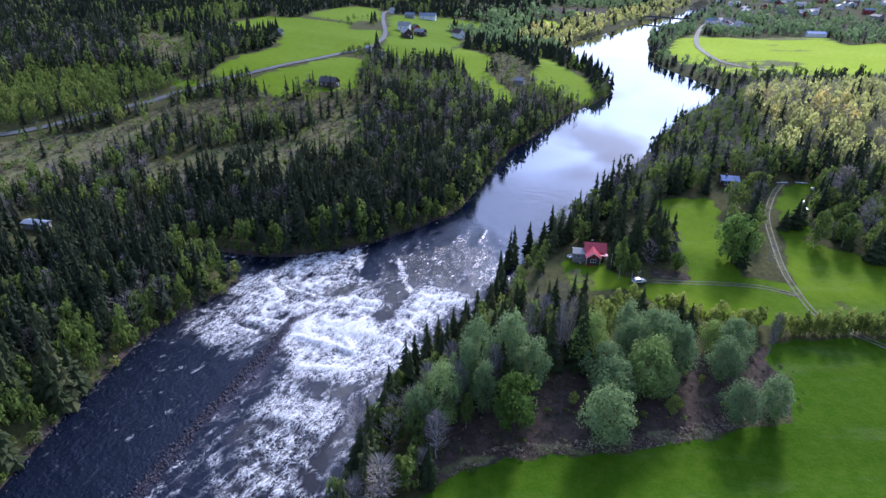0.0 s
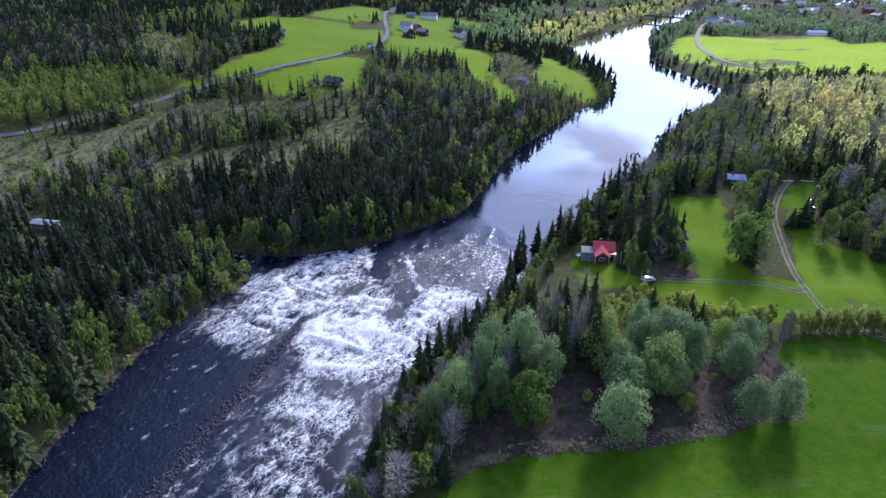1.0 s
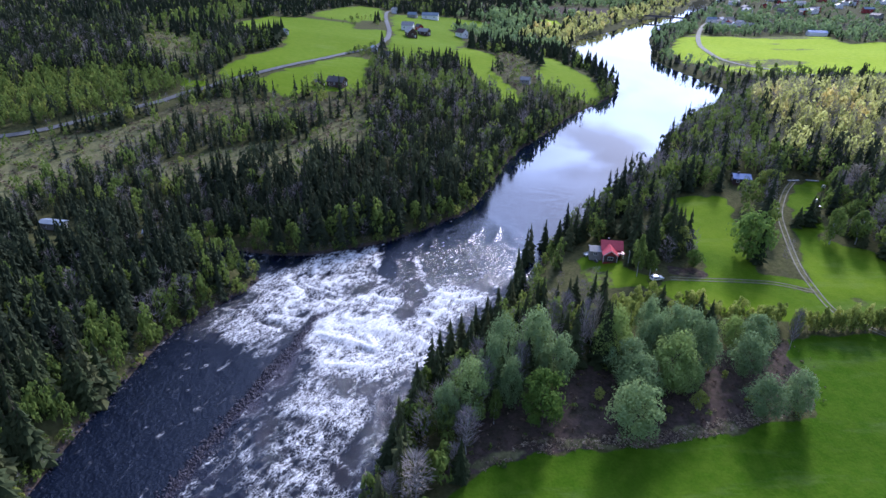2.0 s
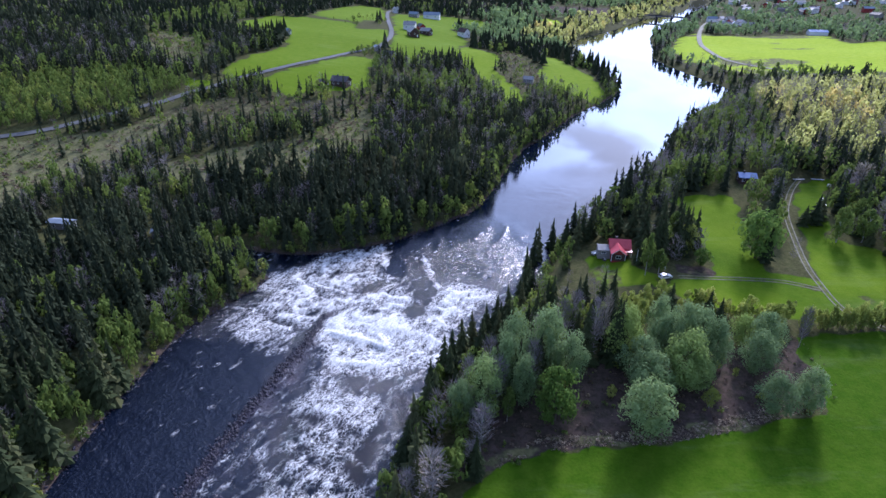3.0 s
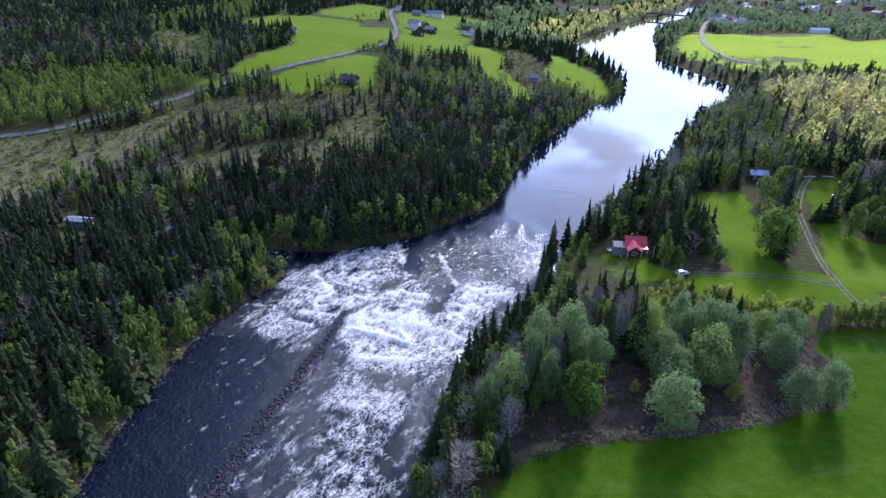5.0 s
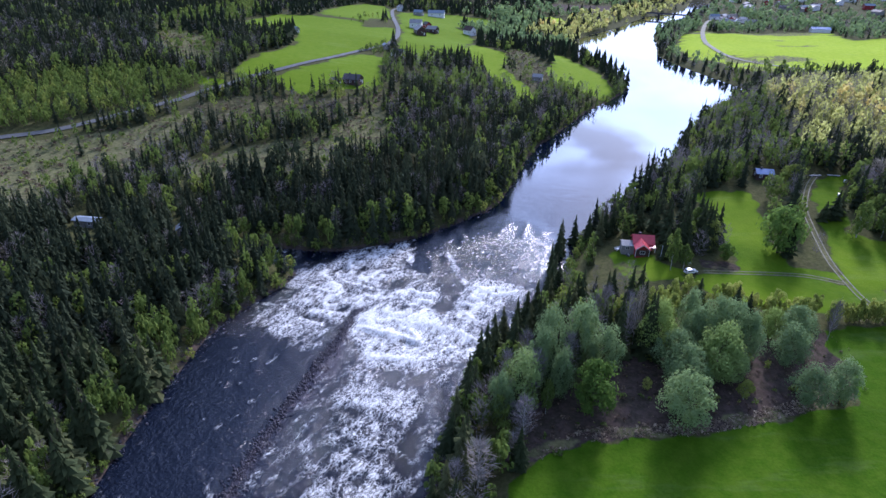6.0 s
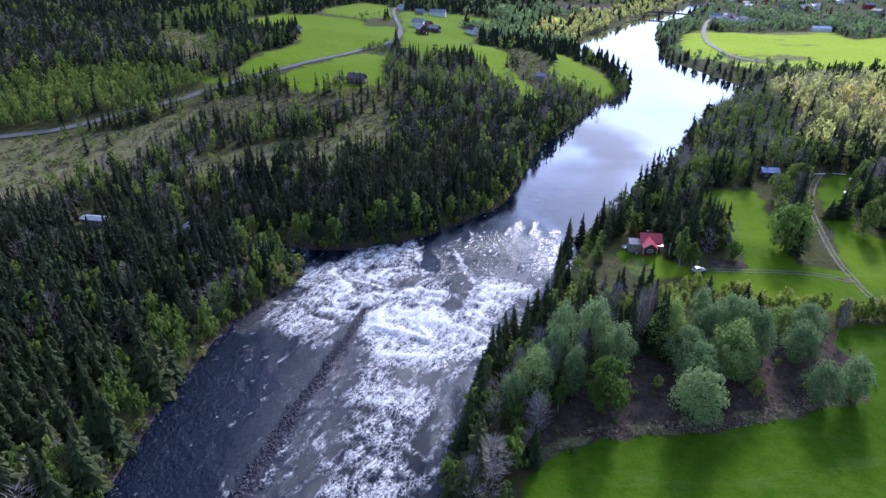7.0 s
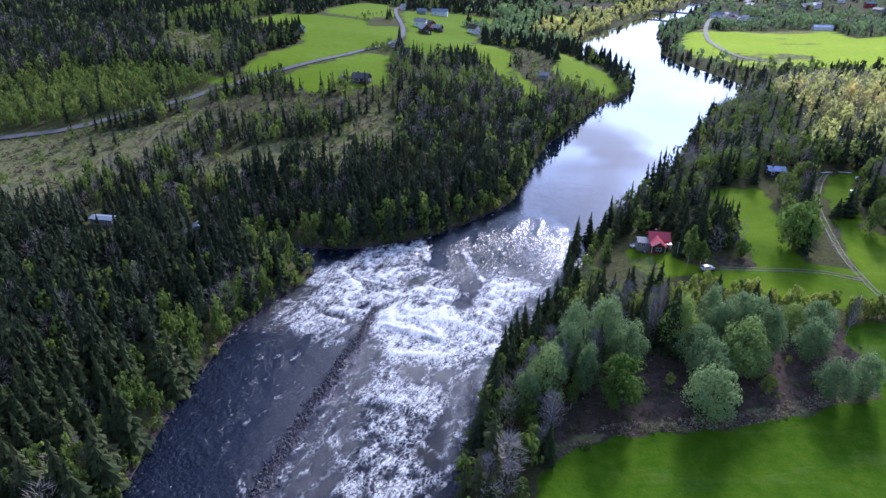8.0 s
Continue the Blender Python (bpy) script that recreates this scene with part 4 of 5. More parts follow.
SPRUCES_EDGE = [(-10, 104, 15.5, 3.0), (-11, 97, 16.5, 2.5), (-2, 126, 14, 2.4), (1, 131, 12.5, 2.2), (8, 139, 12.9, 2.2), (11, 137, 10.7, 2.3),
                (16, 149, 12.2, 2.2), (-7, 113, 16.5, 2.6), (-15, 88, 14, 2.4), (-13, 93, 15.5, 2.3), (-5, 118, 16, 2.5), (20, 161, 11.9, 2.2),
                (3, 124, 13.8, 2.5), (5, 133, 13, 2.2), (12, 143, 13, 2.2), (18, 155, 12, 2.1)]
rng = np.random.RandomState(5)
for x, y, h, r in SALLOWS + SALLOWS_WEST:
    sallow.plant(x, y, h * 1.04, r * 1.34, rng.rand() * 360)
for x, y, h, r in BIRCHES:
    birch.plant(x, y, h, r, rng.rand() * 360)
fresh = TreeKind("meadow_tree", "bushy bright green tree at the edge of the meadow", "tree", "", [leafy_crown(58, 40, 4200, 0.045, 0.8, 0.03), leafy_crown(59, 30, 1600, 0.07, 0.5, 0.0, 0.2)],
                 [limbs(62, 14, 0.05)], mat_fresh, mat_bark)
fresh.plant(95.5, 169, 16.0, 8.0, 40.0, "broad fresh green tree standing alone in the meadow")
fresh.plant(17.4, 98.0, 14.0, 6.2, 75.0, "dense fresh green tree at the edge of the near field")
fresh.plant(75.5, 163.5, 6.0, 3.0, 12.0, "round bright green bush beside bare soil")
for x, y, h, r in BARES:
    bare_birch.plant(x, y, h, r, rng.rand() * 360)
for x, y, h, r in SPRUCES + SPRUCES_HOUSE + SPRUCES_EDGE:
    spruce.plant(x, y, h * 0.96, r * 1.5, rng.rand() * 360, lean=(1.5 * rng.randn(), 1.5 * rng.randn()))


# the hedgerow between the meadow and the near field
HEDGE = [(34, 131), (44, 136), (53, 142), (62, 140), (71, 136), (81, 133), (92, 131), (106, 131.5), (123, 132.5), (150, 134)]
c = smooth_line(HEDGE, 1.9)
for i, (x, y) in enumerate(c):
    for k in range(2 if x < 90 else 3):
        h = 3.4 + 3.2 * rng.rand() + (1.0 if x < 48 or x > 78 else 0)
        shrub.plant(x + 1.4 * rng.randn(), y + (2.6 if x < 90 else 0.9) * rng.randn(), h, h * ((0.25 if x < 90 else 0.19) + 0.10 * rng.rand()), rng.rand() * 360)
for i in range(26):
    x, y = 14 + 66 * rng.rand(), 97 + 26 * rng.rand()
    if inside(BANK_SCRUB, np.array([x]), np.array([y]))[0]:
        shrub.plant(x, y, 1.6 + 1.6 * rng.rand(), 0.9 + 0.8 * rng.rand(), rng.rand() * 360, "low straggling bush in dry grass")


# ---- woods ----
def stand(cell, x0, x1, y0, y1, seed):
    """Jittered places for trees outside water, clearings and ways."""
    r = np.random.RandomState(seed)
    gx, gy = np.meshgrid(np.arange(x0, x1, cell), np.arange(y0, y1, cell))
    x = (gx + cell * 0.9 * (r.rand(*gx.shape) - 0.5)).ravel()
    y = (gy + cell * 0.9 * (r.rand(*gy.shape) - 0.5)).ravel()
    keep = (x > -0.70 * y - 75) & (x < 0.73 * y + 42)
    x, y = x[keep], y[keep]
    d = land(x, y)[1]
    ok = d > 1.0
    for p in CLEAR:
        ok &= edge(p, x, y) < -1.2
    for line, w in ROADS:
        ok &= line_distance(line, x, y) > w * 0.5 + (4.5 if w == 5.5 else 2.5)
    return x[ok], y[ok], d[ok], r


HOUSES = [(-147, 196, 8), (-140, 184, 11), (-110.5, 191, 4), (-107, 184, 6), (119, 229, 8), (116, 219, 9), (58, 444, 10), (-74, 383, 13), (-30, 625, 34), (-48, 480, 10), (-25, 778, 40), (59, 448, 10), (-141, 531, 9), (425, 930, 40), (-90, 628, 34), (-122, 648, 24), (-66, 490, 16), (-76, 474, 10), (-58, 470, 8), (51, 174, 11), (50, 159, 7), (46, 165, 5), (25, 640, 14)]


def build_woods():
    bands = [(3.7, -260, 240, 60, 235, 1), (3.6, -420, 420, 235, 480, 2), (7.0, -900, 900, 480, 900, 3), (12.0, -1500, 1500, 900, 1650, 4)]
    spruces = ([spruce_crown(110 + k, 14, 9, False) for k in range(7)] + [leafy_crown(117, 16, 120, 0.14, 1.8, 0.10)],
          [spruce_crown(110 + k, 9, 7, False) for k in range(7)] + [leafy_crown(117, 12, 40, 0.24, 1.8, 0.10)], [far_spruce(120 + k) for k in range(5)])
    leafies = ([leafy_crown(130 + k, 14, 160, 0.14) for k in range(5)], [leafy_crown(135 + k, 12, 66, 0.20) for k in range(5)], [leafy_crown(140 + k, 6, 26, 0.36) for k in range(5)])
    twiggies = ([twig_crown(150 + k, 150) for k in range(4)], [twig_crown(150 + k, 66, 0.03) for k in range(4)], [twig_crown(155 + k, 30, 0.05) for k in range(4)])
    for n, (cell, x0, x1, y0, y1, seed) in enumerate(bands):
        x, y, d, r = stand(cell, x0, x1, y0, y1, seed)
        left = inside(LEFT_LAND, x, y)
        dens = np.full(len(x), 0.94)
        leafy = np.where(left, np.where(y > 260, 0.14, 0.08), np.where(y > 205, 0.42, 0.28))
        bald = np.where(left, np.where(y > 260, 0.20, 0.10), 0.22)
        leafy = np.where(d < 8, np.where(left & (y < 185), 0.46, 0.32), leafy)
        patch = value_noise(x, y, 28, 21)
        leafy = np.clip(leafy + 0.5 * (patch - 0.62) * (patch > 0.5), 0, 1)
        for p, dn, lf, bd in ((BOG_WEST, 0.03, 0.5, 0.1), (BOG_EAST, 0.05, 0.5, 0.1), (HIGH_BOG, 0.08, 0.6, 0), (FELLING, 0.16, 0.5, 0.2), (BRUSH, 0.08, 0.4, 0.5), (BIRCH_STAND, 1.0, 0.93, 0.0),
                              (PALE_STAND, 1.0, 0.9, 0.0), (HILL_SIDE, 0.92, 0.40, 0.46), (PALE_HILL, 0.66, 0.52, 0.41), (WOODLOT, 0.9, 0.45, 0.25), (BANK_SCRUB, 0.0, 0, 0)):
            q = inside(p, x, y)
            dens, leafy, bald = np.where(q, dn, dens), np.where(q, lf, leafy), np.where(q, bd, bald)
        q = (~left) & (y < 205) & (x > 22) & (x < 140)
        dens = np.where(q & (y < 150), np.where((x < 42) & (y > 116), 0.55, 0.0), np.where(q, 0.25, dens))
        q = (~left) & (y > 460)
        leafy, bald = np.where(q, np.where(d < 30, 0.26, 0.46), leafy), np.where(q, np.where(d < 30, 0.42, 0.42), bald)
        q = left & (y > 640) & (d < 130)
        leafy, bald = np.where(q, 0.75, leafy), np.where(q, 0.1, bald)
        dens = np.where((x > 470) & (y > 1020), 0.35, dens)
        for hx, hy, hr in HOUSES:
            dens = np.where(np.hypot(x - hx, y - hy) < hr, 0, dens)
        ok = r.rand(len(x)) < dens
        pick = r.rand(len(x))
        tint, turn, u = r.rand(len(x)), r.rand(len(x)) * 6.28, r.rand(len(x))
        tint = np.clip(0.55 * tint + 0.45 * value_noise(x, y, 35, 33), 0, 1)
        size = 0.75 + 0.5 * value_noise(x, y, 40, 34)
        is_l, is_b = ok & (pick < leafy), ok & (pick >= leafy) & (pick < leafy + bald)
        is_s = ok & ~is_l & ~is_b
        hs = (10.5 + 6.5 * u) * size * np.where(left & (y > 200) & (y < 264) & (x < -105), 0.62, 1) * np.where(left & (y > 264) & (y < 450), np.where((y > 375) & (x > -65), 0.48, 0.80), 1)
        hs = np.where(left & (y < 112) & (d < 14), 1.2 * hs, hs)
        hl = (6.0 + 5 * u) * size
        hs = np.where((~left) & (y > 480), 0.72 * hs, hs)
        shore = left & (d < 9) & (y < 190)
        hl = np.where(shore, 7 + 5.5 * u, hl)
        wl = np.where(shore, 0.22, 0.30)
        young = inside(BIRCH_STAND, x, y) | inside(PALE_STAND, x, y)
        hl = np.where(young, 5 + 3.5 * u, hl)
        grow = (1, 1, 1.15, 1.6)[n]

        def sub(k, high, wide):
            return x[k], y[k], high[k], (high * wide)[k] * grow, turn[k], tint[k]
        near = is_s & (n == 0) & (((~left) & (y < 185)) | (left & (y < 112) & (d < 34)))
        if n == 0:
            for i in np.nonzero(near)[0][:230]:
                spruce.plant(x[i], y[i], hs[i] * 0.92, hs[i] * 0.225, math.degrees(turn[i]), lean=(2 * u[i] - 1, 1.5 - 3 * tint[i]))
            near &= np.cumsum(near) <= 230
        scatter("spruce_wood", spruces[min(n, 2)], sub(is_s & ~near, hs, (0.215, 0.225, 0.18, 0.17)[n]), mat_needles_far, "dense dark green spruce wood", "forest")
        pale = inside(PALE_HILL, x, y) | (left & (y > 700) & (d < 60))
        soft_green = ((left & (y > 600) & (d < 170)) | ((~left) & (y > 540))) & ~pale
        is_g = is_l & ~pale & ~soft_green
        scatter("birch_wood", leafies[min(n, 2)], sub(is_g, hl, wl), mat_spring_far, "light green birches in fresh leaf among the spruces", "forest")
        scatter("budding_wood", leafies[min(n, 2)], sub(is_l & pale, hl, 0.30), mat_hazy_buds_far, "yellow-green birches just coming into leaf, coloured paler for haze", "forest")
        scatter("sallow_wood", leafies[2], sub(is_l & soft_green, hl * 1.1, 0.34), mat_sallow_far, "soft grey-green sallows beyond the fields", "forest")
        scatter("bare_wood", twiggies[min(n, 2)], sub(is_b, hl * 1.15, 0.27), mat_twigs_far, "grey-brown leafless birches", "forest")


def build_scrub():
    """Low growth: heather and saplings on the bogs and the felling, alders along the water's edge."""
    r = np.random.RandomState(91)
    low = [leafy_crown(160 + k, 5, 22, 0.34, 0.5, 0.0) for k in range(4)]
    bush = [leafy_crown(165 + k, 9, 70, 0.20, 0.6, 0.0) for k in range(4)]
    twig = [twig_crown(170 + k, 60) for k in range(3)]

    def spread(cell, x0, x1, y0, y1):
        gx, gy = np.meshgrid(np.arange(x0, x1, cell), np.arange(y0, y1, cell))
        return [(g + cell * (r.rand(*g.shape) - 0.5)).ravel() for g in (gx, gy)]

    def rows(x, y, lo, hi, wide):
        h = lo + (hi - lo) * r.rand(len(x)) ** 2
        return x, y, h, h * wide, r.rand(len(x)) * 6.28, r.rand(len(x))
    x, y = spread(2.5, -240, 90, 222, 600)
    on = np.zeros(len(x), bool)
    for p in (BOG_WEST, BOG_EAST, HIGH_BOG, FELLING, BRUSH):
        on |= inside(p, x, y)
    for line, w in ROADS:
        on &= line_distance(line, x, y) > w * 0.5 + 0.5
    thick = r.rand(len(x)) < 0.25 + 0.6 * value_noise(x, y, 16, 61)
    kind = r.rand(len(x))
    scatter("bog_heather", low, rows(*[v[on & thick & (kind < 0.45)] for v in (x, y)], 0.5, 2.0, 1.0), mat_withered, "brown heather and dry tussocks on the bog", "undergrowth")
    scatter("bog_saplings", low, rows(*[v[on & thick & (kind >= 0.45)] for v in (x, y)], 0.5, 3.0, 0.6), mat_spring_far, "yellow-green birch saplings on the bog", "undergrowth")
    x, y = spread(1.7, -110, 140, 60, 480)
    d = land(x, y)[1]
    on = (d > -0.3) & (d < 4.2) & (edge(NEAR_FIELD, x, y) < -2) & (x > -0.86 * y - 60)
    kind = r.rand(len(x))
    scatter("shore_alders", bush, rows(*[v[on & (kind < np.where(inside(LEFT_LAND, x, y) & (y > 140), 0.34, 0.62))] for v in (x, y)], 1.2, 5.0, 0.45), mat_spring_far, "green alder bushes leaning over the water", "undergrowth")
    scatter("shore_twigs", twig, rows(*[v[on & (kind > 0.75)] for v in (x, y)], 1.5, 5.0, 0.40), mat_twigs_far, "grey leafless bushes along the shore", "undergrowth")
    x, y = spread(1.5, -5, 95, 82, 130)
    on = inside(BANK_SCRUB, x, y)
    kind = r.rand(len(x))
    scatter("bank_tussocks", low, rows(*[v[on & (kind < 0.42)] for v in (x, y)], 0.25, 0.9, 0.8), mat_withered, "brown withered tussocks under the sallows", "undergrowth")
    x, y = [np.concatenate(v) for v in zip(*[(cx + sx * r.randn(k), cy + sy * r.randn(k)) for cx, cy, sx, sy, k in
                                              ((-150, 352, 6, 5, 26), (-128, 373, 7, 4, 24), (-70, 492, 5, 6, 18), (-62, 512, 3, 5, 10), (-92, 690, 10, 14, 16), (-100, 640, 12, 8, 10), (-185, 322, 8, 6, 20))])]
    scatter("roadside_shrubs", bush, rows(x, y, 2.0, 5.5, 0.5), mat_spring_far, "light green shrubs beside the country road", "undergrowth")
    x, y = spread(0.55, 4, 84, 84, 104)
    e = edge(NEAR_FIELD, x, y)
    on = (e > -3.4) & (e < -0.1) & (r.rand(len(x)) < 0.9 * ramp(value_noise(x, y, 5, 17), 0.05, 0.5))
    scatter("field_edge_grass", low, rows(x[on], y[on], 0.25, 0.8, 0.8), mat_straw, "pale withered grass along the field edge", "grass")
    x, y = spread(1.5, -5, 95, 82, 130)
    on = inside(BANK_SCRUB, x, y)
    kind = r.rand(len(x))
    scatter("bank_herbs", low, rows(*[v[on & (kind > 0.93)] for v in (x, y)], 0.3, 1.4, 0.7), mat_spring_far, "fresh green herbs under the sallows", "undergrowth")


build_woods()
build_scrub()


# ---- buildings, vehicles and small things ----
def part(name, bm, mat, parent, label="", m=None):
    """Links a bmesh as one mesh under a thing or a part."""
    me = bpy.data.meshes.new(name)
    bmesh.ops.recalc_face_normals(bm, faces=bm.faces)
    bm.to_mesh(me)
    bm.free()
    me.materials.append(mat)
    ob = new(name, me)
    ob.parent = parent
    if m is not None:
        ob.matrix_basis = m
    if label:
        ob["label"] = label
    return ob


def slab(x0, x1, y0, y1, z0, z1, bevel=0.0):
    bm = bmesh.new()
    bmesh.ops.create_cube(bm, size=1)
    for v in bm.verts:
        v.co = ((x0 + x1) / 2 + v.co.x * (x1 - x0), (y0 + y1) / 2 + v.co.y * (y1 - y0), (z0 + z1) / 2 + v.co.z * (z1 - z0))
    if bevel:
        bmesh.ops.bevel(bm, geom=bm.edges[:], offset=bevel, segments=2, affect="EDGES", profile=0.6)
    return bm


def prism(profile, y0, y1):
    """A profile in x and z drawn out along y."""
    bm = bmesh.new()
    ends = [[bm.verts.new((x, y, z)) for x, z in profile] for y in (y0, y1)]
    bm.faces.new(ends[0])
    bm.faces.new(ends[1][::-1])
    n = len(profile)
    for i in range(n):
        j = (i + 1) % n
        bm.faces.new((ends[0][i], ends[0][j], ends[1][j], ends[1][i]))
    return bm


def gable_parts(root, w, l, eave, rise, wall_mat, roof_mat, over=0.45, m=Matrix(), wall_name="wall"):
    """Gabled walls w across and l along the ridge, with a roof of real thickness that overhangs them."""
    h, t = w / 2, 0.22
    part(wall_name, prism([(-h, -1.2), (h, -1.2), (h, eave), (0, eave + rise - 0.08), (-h, eave)], -l / 2, l / 2), wall_mat, root, m=m)
    k = rise / h
    e = h + over
    part("roof", prism([(-e, eave - over * k), (0, eave + rise), (e, eave - over * k), (e, eave - over * k + t), (0, eave + rise + t), (-e, eave - over * k + t)],
                       -l / 2 - over, l / 2 + over), roof_mat, root, m=m)


def window(root, x, y, z, face, w=1.0, h=1.2, label=""):
    """A window with a white frame, a cross bar and a pane, on a wall that faces the given degrees."""
    m = pose(x, y, z, 0, 0, face)
    frame_bm = bmesh.new()
    for a in (slab(-w / 2 - 0.1, w / 2 + 0.1, -0.07, 0.05, h / 2, h / 2 + 0.1), slab(-w / 2 - 0.1, w / 2 + 0.1, -0.07, 0.05, -h / 2 - 0.1, -h / 2),
              slab(-w / 2 - 0.1, -w / 2, -0.07, 0.05, -h / 2, h / 2), slab(w / 2, w / 2 + 0.1, -0.07, 0.05, -h / 2, h / 2),
              slab(-0.04, 0.04, -0.06, 0.02, -h / 2, h / 2)):
        tmp = bpy.data.meshes.new("bar")
        a.to_mesh(tmp)
        a.free()
        frame_bm.from_mesh(tmp)
        bpy.data.meshes.remove(tmp)
    f = part("window", frame_bm, mat_white, root, "white window frame with a cross bar", m)
    part("pane", slab(-w / 2, w / 2, -0.03, 0.01, -h / 2, h / 2), mat_glass, f)


def building(name, label, category, x, y, turn, w, l, eave, rise, wall_mat, roof_mat, windows=3, chimney=True, group="", door=True):
    root = new(name)
    z = float(land(np.array([x]), np.array([y]))[0][0])
    root.matrix_basis = pose(x, y, z + 0.3, 0, 0, turn)
    gable_parts(root, w, l, eave, rise, wall_mat, roof_mat)
    for i in range(windows):
        v = -l / 2 + l * (i + 0.5) / windows
        window(root, -w / 2 - 0.03, v, eave * 0.55, -90)
        window(root, w / 2 + 0.03, v, eave * 0.55, 90)
    if windows:
        window(root, 0, -l / 2 - 0.03, eave * 0.6, 0)
        window(root, 0, l / 2 + 0.03, eave * 0.6, 180)
    if door:
        part("door", slab(w * 0.22, w * 0.22 + 1.0, -l / 2 - 0.07, -l / 2 + 0.02, 0, min(2.1, eave - 0.2)), mat_white if wall_mat != mat_white else mat_brown, root)
    if chimney:
        part("chimney", slab(-0.35, 0.35, l * 0.15, l * 0.15 + 0.7, eave + rise * 0.6, eave + rise + 0.9, 0.04), mat_stone, root)
    return tagged(root, label, category, group)


def red_house():
    root = new("red_house")
    z = float(land(np.array([51.5]), np.array([172.0]))[0][0]) + 0.35
    root.matrix_basis = pose(51.2, 174.5, z, 0, 0, -8)
    # main range with its ridge across, front wing, grey annexe, small porch
    gable_parts(root, 5.4, 6.4, 2.9, 1.9, mat_red, mat_red_roof, m=pose(1.1, 1.0, 0, 0, 0, 90))
    gable_parts(root, 4.3, 4.6, 2.5, 1.6, mat_red, mat_red_roof, 0.35, pose(0.2, -3.2, 0), "wing_wall")
    gable_parts(root, 4.2, 4.6, 2.1, 0.9, mat_grey_wood, mat_grey_roof, 0.3, pose(-3.7, -0.4, 0, 0, 0, 90), "annexe_wall")
    part("porch_roof", slab(2.5, 4.9, -3.5, -1.6, 2.25, 2.40, 0.02), mat_red_roof, root, m=pose(0, 0, 0))
    for x in (2.75, 4.65):
        part("porch_post", slab(x - 0.1, x + 0.1, -3.35, -3.15, -0.6, 2.25), mat_white, root, "white porch post")
    part("porch_floor", slab(2.5, 4.9, -3.5, -1.7, -0.6, 0.0), mat_grey_wood, root)
    part("gable_boards", slab(-1.9, 2.3, -5.56, -5.50, 0.0, 2.35), mat_brown, root, "dark brown boarded gable wall")
    window(root, 0.2, -5.60, 1.4, 0, 1.5, 1.0)
    window(root, 4.0, -1.74, 1.4, 0, 0.8, 0.9)
    window(root, -4.2, -2.55, 1.3, 0, 1.2, 0.8)
    for x in (-1.98, 2.38):
        part("corner_board", slab(x - 0.08, x + 0.08, -5.58, -5.44, -0.2, 2.3), mat_white, root, "white corner board")
    part("door", slab(2.6, 3.5, -1.78, -1.70, 0, 2.0, 0.02), mat_white, root)
    part("chimney", slab(-0.4, 0.4, 1.1, 1.8, 4.2, 5.6, 0.04), mat_stone, root)
    for s in (-1, 1):
        bm = slab(-0.05, 2.75, -0.06, 0.06, -0.09, 0.09)
        part("barge_board", bm, mat_white, root, "white barge board", pose(0.2, -5.86, 4.15, 0, 36.6 if s > 0 else 180 - 36.6, 0))
    tagged(root, "red wooden house with red and grey roofs beside the spruces", "house")


